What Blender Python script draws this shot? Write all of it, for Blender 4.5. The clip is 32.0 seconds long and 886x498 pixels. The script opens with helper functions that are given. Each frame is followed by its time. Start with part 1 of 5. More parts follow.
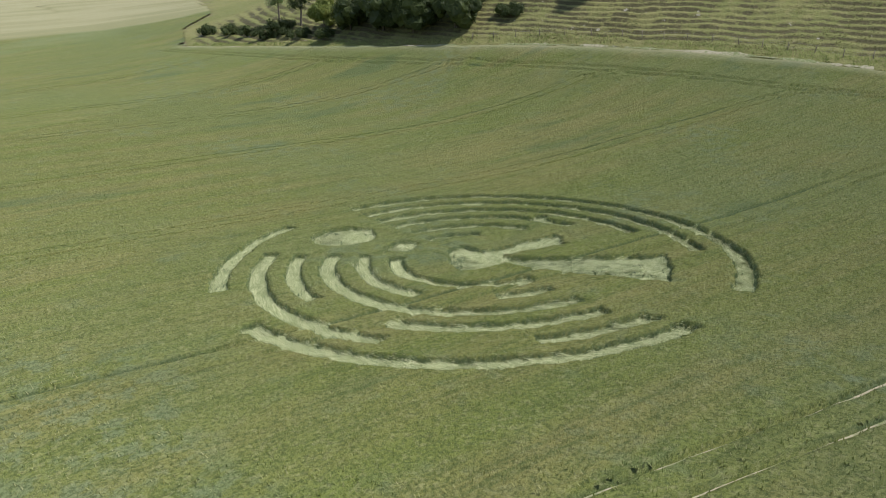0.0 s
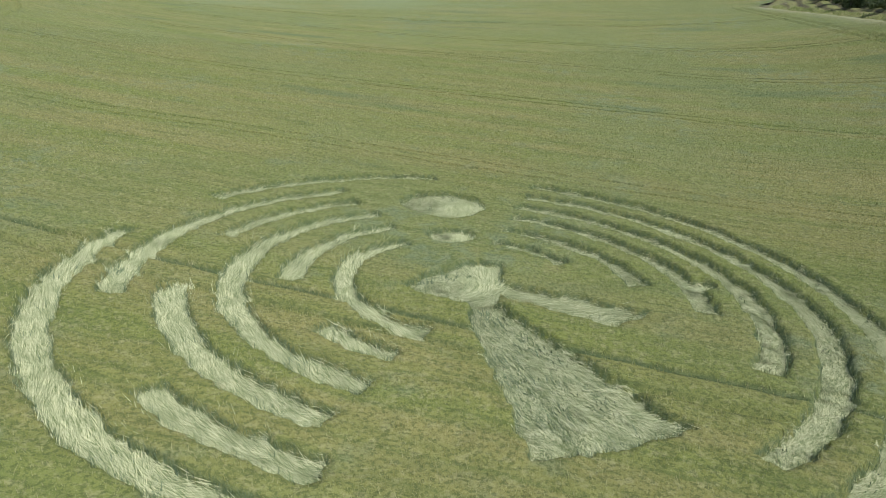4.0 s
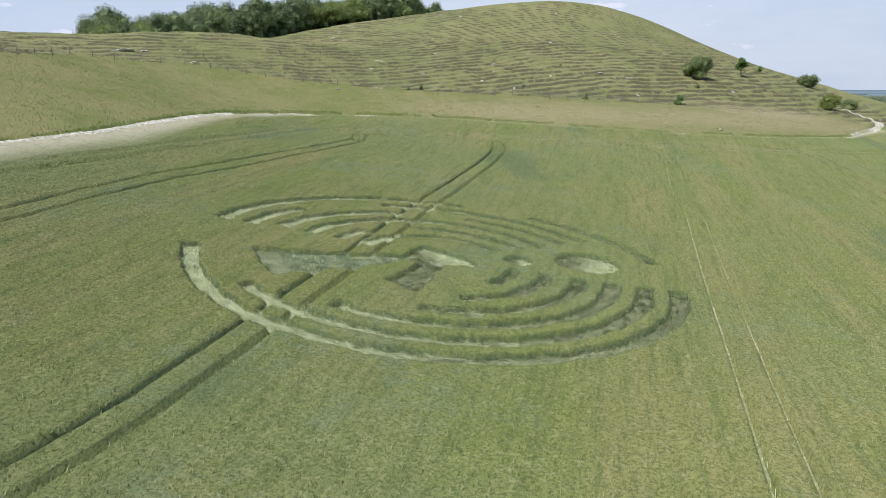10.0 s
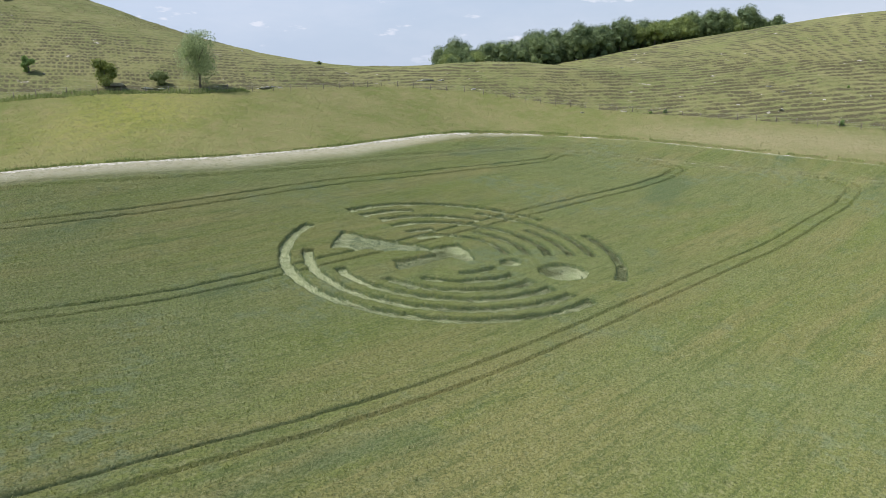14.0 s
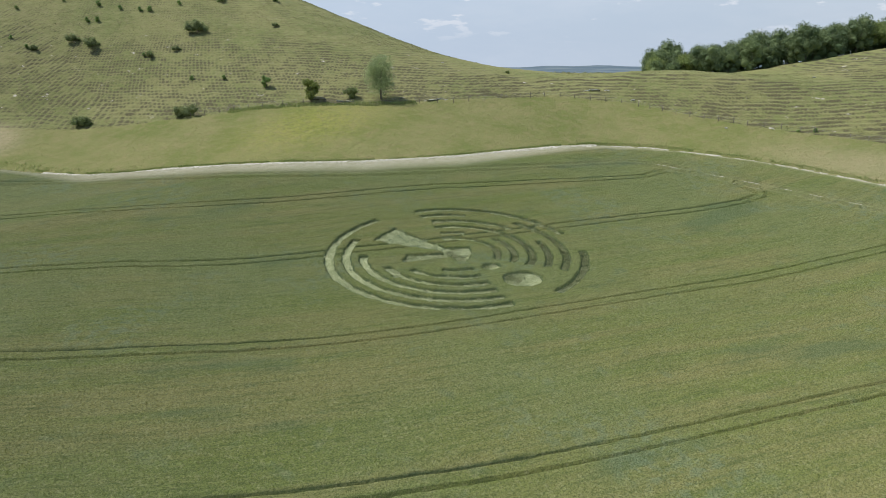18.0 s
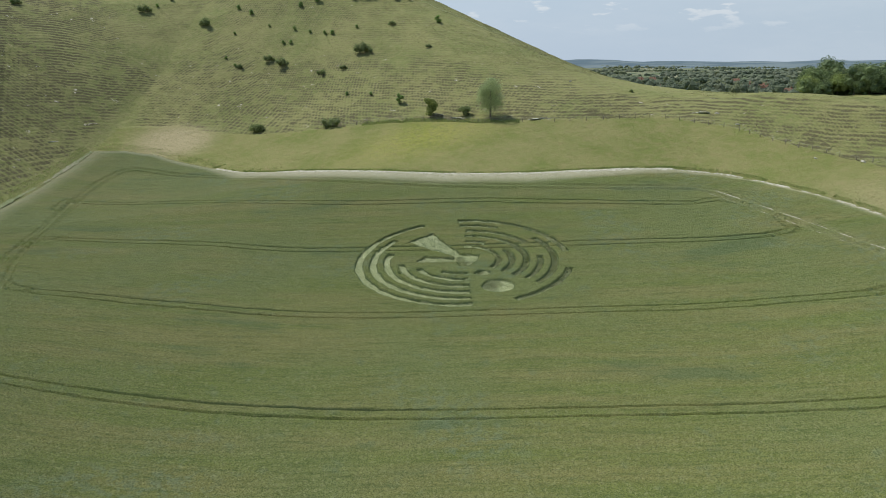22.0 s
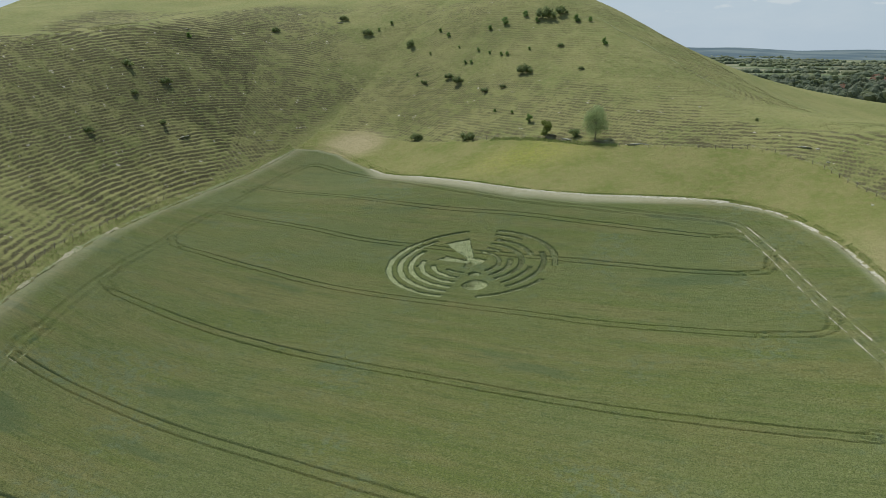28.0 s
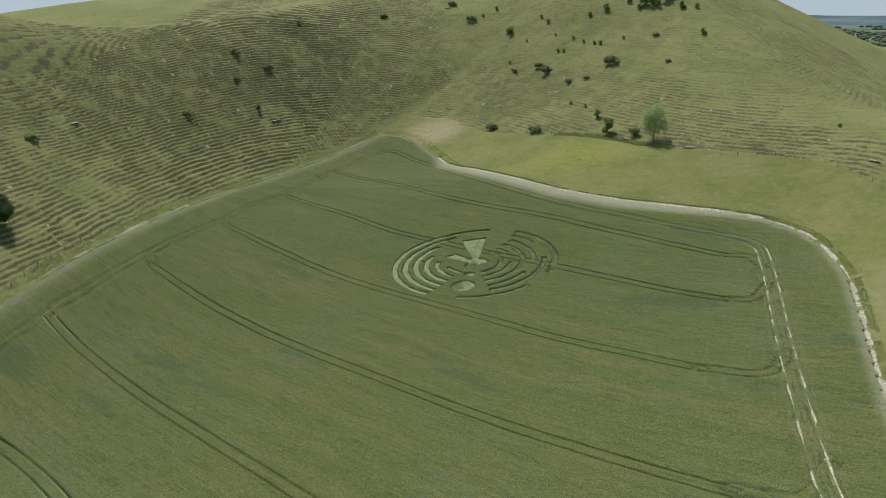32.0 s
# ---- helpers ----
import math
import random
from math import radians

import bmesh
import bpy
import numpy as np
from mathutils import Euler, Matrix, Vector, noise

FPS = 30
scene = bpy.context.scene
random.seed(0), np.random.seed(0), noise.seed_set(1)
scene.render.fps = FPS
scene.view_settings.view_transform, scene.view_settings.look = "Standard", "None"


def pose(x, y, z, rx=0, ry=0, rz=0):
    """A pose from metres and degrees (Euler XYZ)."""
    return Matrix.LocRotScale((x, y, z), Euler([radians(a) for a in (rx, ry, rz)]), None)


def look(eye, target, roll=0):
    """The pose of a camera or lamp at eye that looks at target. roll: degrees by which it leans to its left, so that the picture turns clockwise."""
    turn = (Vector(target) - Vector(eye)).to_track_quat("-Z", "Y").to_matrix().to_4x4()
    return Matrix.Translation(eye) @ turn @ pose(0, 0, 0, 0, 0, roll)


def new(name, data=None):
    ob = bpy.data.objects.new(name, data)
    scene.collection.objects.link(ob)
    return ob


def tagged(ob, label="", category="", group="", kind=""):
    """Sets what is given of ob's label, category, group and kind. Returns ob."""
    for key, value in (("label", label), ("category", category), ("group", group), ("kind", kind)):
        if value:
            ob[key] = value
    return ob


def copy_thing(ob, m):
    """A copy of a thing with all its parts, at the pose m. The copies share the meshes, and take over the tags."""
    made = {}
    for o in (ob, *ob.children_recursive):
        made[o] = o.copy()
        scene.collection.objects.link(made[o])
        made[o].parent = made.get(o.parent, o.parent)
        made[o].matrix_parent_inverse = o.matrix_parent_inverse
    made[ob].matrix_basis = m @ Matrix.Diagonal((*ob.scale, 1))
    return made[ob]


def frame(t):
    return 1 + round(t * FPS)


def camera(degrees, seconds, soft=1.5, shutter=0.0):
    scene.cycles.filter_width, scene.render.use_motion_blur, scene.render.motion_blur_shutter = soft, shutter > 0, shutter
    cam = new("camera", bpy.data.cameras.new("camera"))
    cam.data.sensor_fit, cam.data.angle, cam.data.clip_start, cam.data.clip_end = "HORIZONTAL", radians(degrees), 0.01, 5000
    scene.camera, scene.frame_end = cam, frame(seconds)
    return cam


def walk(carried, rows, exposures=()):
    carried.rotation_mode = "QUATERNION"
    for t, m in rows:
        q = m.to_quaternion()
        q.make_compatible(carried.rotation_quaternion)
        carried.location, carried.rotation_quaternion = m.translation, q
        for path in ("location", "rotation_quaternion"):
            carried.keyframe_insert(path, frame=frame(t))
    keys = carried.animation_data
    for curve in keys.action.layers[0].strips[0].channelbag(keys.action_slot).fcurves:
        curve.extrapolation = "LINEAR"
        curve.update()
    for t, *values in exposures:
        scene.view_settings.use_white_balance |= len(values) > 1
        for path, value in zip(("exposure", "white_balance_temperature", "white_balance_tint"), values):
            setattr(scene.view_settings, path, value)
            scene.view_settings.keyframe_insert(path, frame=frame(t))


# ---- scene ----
cam = camera(63.0, 32.0, 0.85, 0.0)
PATH = [
    (0, (38.97, 19.47, 19.32), (-8.13, -8.76, -4.87), -0.38),
    (0.5, (34.65, 21.61, 18.54), (-9.41, -10.87, -6.02), -0.33),
    (1, (30.31, 23.34, 17.82), (-10.19, -13.23, -7.11), -0.27),
    (1.5, (25.89, 24.62, 17.14), (-10.49, -15.84, -8.15), -0.20),
    (2, (21.45, 25.45, 16.46), (-10.20, -18.60, -9.18), -0.12),
    (2.5, (17.06, 25.94, 15.82), (-9.20, -21.32, -10.18), -0.00),
    (3, (12.80, 26.20, 15.20), (-7.48, -23.77, -11.10), 0.18),
    (3.5, (8.72, 26.22, 14.72), (-5.15, -25.82, -11.74), 0.43),
    (5.5, (-9.77, 25.38, 12.20), (10.13, -26.52, -10.40), -0.47),
    (6, (-14.12, 24.84, 11.71), (12.88, -24.38, -9.46), -0.34),
    (6.5, (-18.68, 24.07, 11.25), (14.85, -21.58, -8.53), -0.24),
    (7, (-23.36, 23.01, 10.98), (15.98, -18.39, -7.41), -0.18),
    (7.5, (-28.06, 21.57, 10.87), (16.19, -15.12, -6.32), -0.15),
    (8, (-32.68, 19.72, 10.91), (15.61, -12.00, -5.28), -0.10),
    (8.5, (-37.20, 17.47, 11.03), (14.35, -9.14, -4.29), -0.08),
    (9, (-41.56, 14.77, 11.16), (12.52, -6.73, -3.43), -0.08),
    (9.5, (-45.60, 11.66, 11.33), (10.40, -4.74, -2.63), -0.05),
    (10, (-49.28, 8.22, 11.54), (8.06, -3.23, -1.94), 0.00),
    (10.5, (-52.59, 4.47, 11.80), (5.57, -2.19, -1.35), 0.06),
    (11, (-55.56, 0.52, 12.15), (2.99, -1.54, -0.81), 0.11),
    (11.5, (-58.20, -3.67, 12.64), (0.36, -1.34, -0.21), 0.13),
    (12, (-60.56, -7.98, 13.14), (-2.31, -1.49, 0.28), 0.10),
    (12.5, (-62.59, -12.38, 13.76), (-4.93, -1.94, 0.85), 0.06),
    (13, (-64.30, -16.82, 14.47), (-7.47, -2.63, 1.47), -0.00),
    (13.5, (-65.72, -21.36, 15.25), (-9.93, -3.63, 2.11), -0.04),
    (14, (-66.95, -26.03, 16.02), (-12.39, -4.95, 2.64), -0.07),
    (14.5, (-68.08, -30.76, 16.86), (-14.92, -6.52, 3.24), -0.09),
    (16.5, (-68.28, -51.48, 21.38), (-22.06, -16.17, 6.67), -0.07),
    (17, (-67.45, -56.42, 22.32), (-23.16, -18.81, 7.36), -0.02),
    (17.5, (-66.49, -61.31, 23.30), (-24.16, -21.59, 8.13), 0.00),
    (18, (-65.32, -66.09, 24.27), (-24.97, -24.41, 8.92), -0.01),
    (18.5, (-63.93, -70.70, 25.21), (-25.59, -27.23, 9.70), -0.04),
    (19, (-62.31, -75.20, 26.11), (-25.95, -30.10, 10.50), -0.08),
    (19.5, (-60.53, -79.61, 26.97), (-26.21, -32.97, 11.26), -0.09),
    (20, (-58.59, -83.92, 27.82), (-26.30, -35.87, 12.07), -0.08),
    (20.5, (-56.47, -88.17, 28.70), (-26.22, -38.81, 12.91), -0.07),
    (21, (-54.20, -92.33, 29.62), (-25.99, -41.80, 13.78), -0.04),
    (21.5, (-51.80, -96.39, 30.58), (-25.64, -44.79, 14.68), -0.00),
    (22, (-49.27, -100.38, 31.56), (-25.13, -47.82, 15.60), 0.03),
    (22.5, (-46.58, -104.31, 32.53), (-24.47, -50.89, 16.49), 0.05),
    (23, (-43.72, -108.16, 33.48), (-23.64, -53.96, 17.38), 0.05),
    (23.5, (-40.68, -111.92, 34.40), (-22.60, -57.03, 18.24), 0.03),
    (24, (-37.47, -115.55, 35.31), (-21.44, -60.05, 19.09), 0.02),
    (24.5, (-34.10, -119.07, 36.20), (-20.09, -63.05, 19.91), -0.02),
    (25, (-30.61, -122.52, 37.07), (-18.58, -66.07, 20.70), -0.06),
    (25.5, (-27.05, -125.91, 37.96), (-16.97, -69.10, 21.49), -0.06),
    (27.5, (-11.52, -137.86, 41.91), (-9.05, -80.32, 25.08), 0.01),
    (28, (-7.35, -139.79, 42.83), (-6.73, -82.23, 25.89), -0.02),
    (28.5, (-3.14, -141.56, 43.72), (-4.34, -84.05, 26.63), -0.05),
    (29, (1.11, -142.99, 44.60), (-1.88, -85.61, 27.33), -0.08),
    (29.5, (5.40, -143.93, 45.51), (0.63, -86.73, 28.02), -0.09),
    (30, (9.70, -144.30, 46.48), (3.19, -87.36, 28.74), -0.12),
    (30.5, (14.00, -144.10, 47.49), (5.77, -87.47, 29.45), -0.15),
    (31, (18.27, -143.35, 48.49), (8.35, -87.13, 30.00), -0.19),
    (31.5, (22.51, -142.14, 49.52), (10.90, -86.40, 30.60), -0.23),
    (32, (26.75, -140.71, 50.54), (13.47, -85.50, 31.17), -0.24),
]
walk(cam, [(t, look(eye, target, roll)) for t, eye, target, roll in PATH],
     [(0, 0.36, 6550, 11), (3, 0.33, 6350, 13), (6, 0.41, 6060, 16), (12, 0.48, 6200, 15), (16.5, 0.37, 6350, 12), (20, 0.30, 6450, 8), (25, 0.20, 6600, 4), (32, 0.11, 6720, 2)])

# ---------------------------------------------------------------- light
SUN_AZ, SUN_EL = radians(122.0), radians(59.0)   # where the sun stands, from +x over +y
sun_dir = Vector((math.cos(SUN_AZ) * math.cos(SUN_EL), math.sin(SUN_AZ) * math.cos(SUN_EL), math.sin(SUN_EL)))
sun = new("sun", bpy.data.lights.new("sun", "SUN"))
sun.data.energy, sun.data.angle, sun.data.color = 3.6, radians(0.6), (1.0, 0.955, 0.87)
sun.matrix_world = look(sun_dir * 500, (0, 0, 0))

world = bpy.data.worlds.new("sky")
scene.world = world
world.use_nodes = True
wt = world.node_tree
wt.nodes.clear()


def wnode(kind, **kw):
    n = wt.nodes.new(kind)
    for k, v in kw.items():
        n.inputs[k].default_value = v
    return n


out = wnode("ShaderNodeOutputWorld")
bg = wnode("ShaderNodeBackground", Strength=0.104)
sky = wt.nodes.new("ShaderNodeTexSky")
sky.sky_type, sky.sun_disc, sky.sun_elevation, sky.sun_rotation = "NISHITA", False, SUN_EL, math.pi / 2 - SUN_AZ
sky.air_density, sky.dust_density, sky.ozone_density = 1.0, 0.35, 1.6
tc = wt.nodes.new("ShaderNodeTexCoord")
sep = wt.nodes.new("ShaderNodeSeparateXYZ")
wt.links.new(tc.outputs["Generated"], sep.inputs[0])
# flat cloud sheet: direction over height gives streaks that thin towards the horizon
zc = wnode("ShaderNodeMath")
zc.operation = "MAXIMUM"
zc.inputs[1].default_value = 0.0
wt.links.new(sep.outputs[2], zc.inputs[0])
zadd = wnode("ShaderNodeMath")
zadd.operation = "ADD"
zadd.inputs[1].default_value = 0.24
wt.links.new(zc.outputs[0], zadd.inputs[0])
dv = wt.nodes.new("ShaderNodeVectorMath")
dv.operation = "DIVIDE"
cmb = wt.nodes.new("ShaderNodeCombineXYZ")
for i in range(3):
    wt.links.new(zadd.outputs[0], cmb.inputs[i])
wt.links.new(tc.outputs["Generated"], dv.inputs[0])
wt.links.new(cmb.outputs[0], dv.inputs[1])


def cloud(scale, detail, lo, hi, rough=0.55):
    n = wnode("ShaderNodeTexNoise", Scale=scale, Detail=detail, Roughness=rough)
    wt.links.new(dv.outputs[0], n.inputs["Vector"])
    r = wt.nodes.new("ShaderNodeMapRange")
    r.interpolation_type = "SMOOTHSTEP"
    r.inputs["From Min"].default_value, r.inputs["From Max"].default_value = lo, hi
    wt.links.new(n.outputs["Fac"], r.inputs["Value"])
    return r


puffs, veil = cloud(4.2, 9.0, 0.585, 0.67), cloud(0.45, 7.0, 0.36, 0.78, 0.65)
vm = wnode("ShaderNodeMath")
vm.operation = "MULTIPLY"
vm.inputs[1].default_value = 0.55
wt.links.new(veil.outputs[0], vm.inputs[0])
lift = wt.nodes.new("ShaderNodeMapRange")
lift.inputs["From Min"].default_value, lift.inputs["From Max"].default_value = 0.015, 0.055
wt.links.new(zc.outputs[0], lift.inputs["Value"])
high = wnode("ShaderNodeMath")
high.operation = "MULTIPLY"
wt.links.new(puffs.outputs[0], high.inputs[0])
wt.links.new(lift.outputs[0], high.inputs[1])
mx = wnode("ShaderNodeMath")
mx.operation = "MAXIMUM"
wt.links.new(high.outputs[0], mx.inputs[0])
wt.links.new(vm.outputs[0], mx.inputs[1])
fade = wnode("ShaderNodeMath")
fade.operation = "MULTIPLY"
fade.inputs[1].default_value = 0.75
wt.links.new(mx.outputs[0], fade.inputs[0])
mixc = wt.nodes.new("ShaderNodeMix")
mixc.data_type = "RGBA"
mixc.inputs["B"].default_value = (6.0, 6.2, 6.6, 1)
wt.links.new(fade.outputs[0], mixc.inputs["Factor"])
hz = wt.nodes.new("ShaderNodeMapRange")   # thin summer haze low over the horizon
hz.interpolation_type = "SMOOTHSTEP"
for k, v in (("From Min", 0.0), ("From Max", 0.42), ("To Min", 0.96), ("To Max", 0.15)):
    hz.inputs[k].default_value = v
wt.links.new(zc.outputs[0], hz.inputs["Value"])
low_air = wt.nodes.new("ShaderNodeMix")
low_air.data_type = "RGBA"
toward = wt.nodes.new("ShaderNodeVectorMath")
toward.operation = "DOT_PRODUCT"
toward.inputs[1].default_value = (math.cos(SUN_AZ), math.sin(SUN_AZ), 0)
wt.links.new(tc.outputs["Generated"], toward.inputs[0])
side = wt.nodes.new("ShaderNodeMapRange")
side.inputs["From Min"].default_value, side.inputs["From Max"].default_value = -0.9, 0.6
wt.links.new(toward.outputs["Value"], side.inputs["Value"])
glow = wt.nodes.new("ShaderNodeMix")
glow.data_type = "RGBA"
glow.inputs["A"].default_value, glow.inputs["B"].default_value = (3.5, 4.1, 4.75, 1), (3.8, 4.55, 5.7, 1)
wt.links.new(side.outputs[0], glow.inputs["Factor"])
wt.links.new(glow.outputs["Result"], low_air.inputs["B"])
wt.links.new(hz.outputs[0], low_air.inputs["Factor"])
wt.links.new(sky.outputs[0], low_air.inputs["A"])
wt.links.new(low_air.outputs["Result"], mixc.inputs["A"])
wt.links.new(mixc.outputs["Result"], bg.inputs["Color"])
wt.links.new(bg.outputs[0], out.inputs[0])

# ---------------------------------------------------------------- materials


class Mat:
    """A small wrapper that strings nodes together."""

    def __init__(self, name, rough=0.9, spec=0.2):
        self.m = bpy.data.materials.new(name)
        self.m.use_nodes = True
        self.t = self.m.node_tree
        self.b = self.t.nodes["Principled BSDF"]
        self.b.inputs["Roughness"].default_value = rough
        self.b.inputs["Specular IOR Level"].default_value = spec
        self.b.inputs["Diffuse Roughness"].default_value = 0.3
        g = self.t.nodes.new("ShaderNodeNewGeometry")
        self.pos, self.island = g.outputs["Position"], g.outputs["Random Per Island"]

    def link(self, a, b):
        self.t.links.new(a, b)

    def noise(self, scale, detail=4.0, rough=0.55, stretch=None, warp=0.0):
        src = self.pos
        if stretch:
            mp = self.t.nodes.new("ShaderNodeMapping")
            mp.inputs["Scale"].default_value = stretch[:3]
            if len(stretch) > 3:
                turn = self.t.nodes.new("ShaderNodeMapping")
                turn.inputs["Rotation"].default_value = (0, 0, stretch[3])
                self.link(src, turn.inputs["Vector"])
                src = turn.outputs[0]
            self.link(src, mp.inputs["Vector"])
            src = mp.outputs[0]
        n = self.t.nodes.new("ShaderNodeTexNoise")
        n.inputs["Scale"].default_value, n.inputs["Detail"].default_value = scale, detail
        n.inputs["Roughness"].default_value, n.inputs["Distortion"].default_value = rough, warp
        self.link(src, n.inputs["Vector"])
        return n.outputs["Fac"]

    def attr(self, name):
        n = self.t.nodes.new("ShaderNodeAttribute")
        n.attribute_name = name
        return n.outputs["Fac"]

    def rng(self, src, lo, hi, a=0.0, b=1.0):
        r = self.t.nodes.new("ShaderNodeMapRange")
        r.interpolation_type = "SMOOTHSTEP"
        for k, v in (("From Min", lo), ("From Max", hi), ("To Min", a), ("To Max", b)):
            r.inputs[k].default_value = v
        self.link(src, r.inputs["Value"])
        return r.outputs[0]

    def mix(self, fac, a, b, how="MIX"):
        n = self.t.nodes.new("ShaderNodeMix")
        n.data_type, n.blend_type = "RGBA", how
        for s, v in (("Factor", fac), ("A", a), ("B", b)):
            sock = n.inputs[s]
            if isinstance(v, (int, float)):
                sock.default_value = v
            elif isinstance(v, tuple):
                sock.default_value = (*v, 1)
            else:
                self.link(v, sock)
        return n.outputs["Result"]

    def math(self, op, a, b):
        n = self.t.nodes.new("ShaderNodeMath")
        n.operation = op
        for i, v in enumerate((a, b)):
            if isinstance(v, (int, float)):
                n.inputs[i].default_value = v
            else:
                self.link(v, n.inputs[i])
        return n.outputs[0]

    def bump(self, h, strength, dist):
        n = self.t.nodes.new("ShaderNodeBump")
        n.inputs["Strength"].default_value, n.inputs["Distance"].default_value = strength, dist
        self.link(h, n.inputs["Height"])
        self.link(n.outputs[0], self.b.inputs["Normal"])

    def color(self, c):
        if isinstance(c, tuple):
            self.b.inputs["Base Color"].default_value = (*c, 1)
        else:
            self.link(c, self.b.inputs["Base Color"])
        return self

    def leafy(self, amount, c):
        """Lets light through thin leaves."""
        tr = self.t.nodes.new("ShaderNodeBsdfTranslucent")
        ms = self.t.nodes.new("ShaderNodeMixShader")
        ms.inputs[0].default_value = amount
        self.link(c, tr.inputs["Color"])
        o = self.t.nodes["Material Output"]
        self.link(self.b.outputs[0], ms.inputs[1])
        self.link(tr.outputs[0], ms.inputs[2])
        self.link(ms.outputs[0], o.inputs["Surface"])


ROW = radians(24.0)   # the drill rows lean this far below the x axis


def crop_color(M):
    """Olive barley with straw-tinged bands along the drill rows and blue-green patches."""
    big = M.noise(0.035, 3.0)
    band = M.noise(1.0, 4.0, 0.6, (0.016, 0.24, 0.2, ROW))
    rows = M.noise(1.0, 4.0, 0.65, (0.16, 2.6, 0.2, ROW))
    mid = M.noise(0.42, 5.0, 0.62)
    lump = M.noise(2.8, 4.0, 0.7)
    c = M.mix(M.rng(band, 0.36, 0.64), (0.214, 0.258, 0.066), (0.300, 0.284, 0.104))
    c = M.mix(M.rng(big, 0.42, 0.68), c, (0.228, 0.266, 0.092))
    c = M.mix(M.rng(mid, 0.56, 0.72, 0.0, 0.5), c, (0.202, 0.263, 0.150))
    c = M.mix(M.rng(mid, 0.24, 0.42, 0.5, 0.0), c, (0.325, 0.300, 0.135))
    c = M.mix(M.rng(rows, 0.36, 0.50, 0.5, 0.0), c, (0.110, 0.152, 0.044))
    c = M.mix(M.rng(lump, 0.50, 0.66, 0.0, 0.55), c, (0.400, 0.395, 0.195))
    clod = M.noise(1.0, 3.0, 0.6, (0.22, 1.5, 0.2, ROW))
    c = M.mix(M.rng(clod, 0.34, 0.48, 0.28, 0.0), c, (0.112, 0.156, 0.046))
    smudge = M.math("MULTIPLY", M.rng(M.noise(1.0, 3.0, 0.55, (0.035, 0.11, 0.1, ROW)), 0.60, 0.70), 0.6)
    c = M.mix(smudge, c, (0.125, 0.185, 0.088))
    cool = M.math("MULTIPLY", M.rng(M.noise(0.055, 3.0, 0.5), 0.55, 0.66), M.rng(M.noise(0.8, 4.0, 0.7), 0.46, 0.60))
    return M.mix(M.math("MULTIPLY", cool, 0.5), c, (0.225, 0.295, 0.190))


M = Mat("barley canopy", 0.85, 0.16)
M.b.inputs["Diffuse Roughness"].default_value = 0.9
c = crop_color(M)
fine = M.noise(6.0, 5.0, 0.7)
grain = M.noise(24.0, 4.0, 0.75)
lump = M.noise(1.9, 4.0, 0.6)
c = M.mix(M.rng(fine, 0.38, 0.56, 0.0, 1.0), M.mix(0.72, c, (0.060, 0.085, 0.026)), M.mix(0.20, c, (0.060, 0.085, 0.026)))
c = M.mix(M.rng(grain, 0.52, 0.70, 0.0, 0.36), c, (0.380, 0.370, 0.190))
# darker stalk green on cut walls, with the shade between stems painted in
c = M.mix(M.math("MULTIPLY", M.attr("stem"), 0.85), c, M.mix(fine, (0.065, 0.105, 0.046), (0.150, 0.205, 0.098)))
ripe, blue = M.attr("ripe"), M.attr("blue")
c = M.mix(M.math("MULTIPLY", M.math("MULTIPLY", blue, M.rng(M.noise(0.03, 4.0, 0.6), 0.38, 0.6)), 0.6), c, M.mix(M.noise(0.7, 5.0, 0.7), (0.15, 0.205, 0.10), (0.25, 0.29, 0.14)))
c = M.mix(ripe, c, M.mix(M.rng(M.noise(0.05, 4.0, 0.6, (0.3, 1.6, 1.0, 0.7)), 0.35, 0.65), (0.285, 0.285, 0.150), (0.36, 0.345, 0.205)))
thin = M.attr("thin")
pale = M.mix(M.noise(0.8, 5.0), (0.44, 0.415, 0.25), (0.66, 0.62, 0.47))
c = M.mix(M.math("MULTIPLY", thin, M.rng(M.noise(2.2, 5.0, 0.6), 0.15, 0.5)), c, pale)
M.color(c)
M.bump(M.math("ADD", M.math("MULTIPLY", lump, 1.5), M.math("ADD", fine, M.math("MULTIPLY", grain, 0.5))), 0.75, 0.18)
MAT_CANOPY = M.m

M = Mat("barley stalks", 0.8, 0.08)
M.b.inputs["Diffuse Roughness"].default_value = 0.9
c = crop_color(M)
c = M.mix(M.rng(M.island, 0.0, 0.5, 0.60, 0.0), c, (0.130, 0.182, 0.052))
c = M.mix(M.rng(M.island, 0.66, 1.0, 0.0, 0.65), c, (0.460, 0.455, 0.250))
M.color(c)
M.leafy(0.22, c)
MAT_STALK = M.m

M = Mat("barley stems", 0.6, 0.3)
c = M.mix(M.island, (0.075, 0.125, 0.064), (0.190, 0.255, 0.135))
M.color(c)
M.leafy(0.15, c)
MAT_SIDE = M.m

M = Mat("laid straw", 0.7, 0.12)
c = M.mix(M.rng(M.island, 0.08, 0.88), (0.155, 0.215, 0.080), (0.760, 0.785, 0.490))
c = M.mix(M.rng(M.noise(1.3, 4.0), 0.46, 0.66, 0.0, 0.45), c, (0.235, 0.285, 0.130))
M.color(c)
M.leafy(0.15, c)
MAT_STRAW = M.m

M = Mat("straw mat", 0.8, 0.25)
n1 = M.noise(14.0, 5.0, 0.7)
c = M.mix(M.rng(n1, 0.3, 0.7), (0.092, 0.140, 0.045), (0.40, 0.45, 0.215))
c = M.mix(M.rng(M.noise(0.9, 4.0), 0.45, 0.65, 0.0, 0.5), c, (0.19, 0.24, 0.11))
M.color(c)
M.bump(n1, 0.8, 0.08)
MAT_MAT = M.m

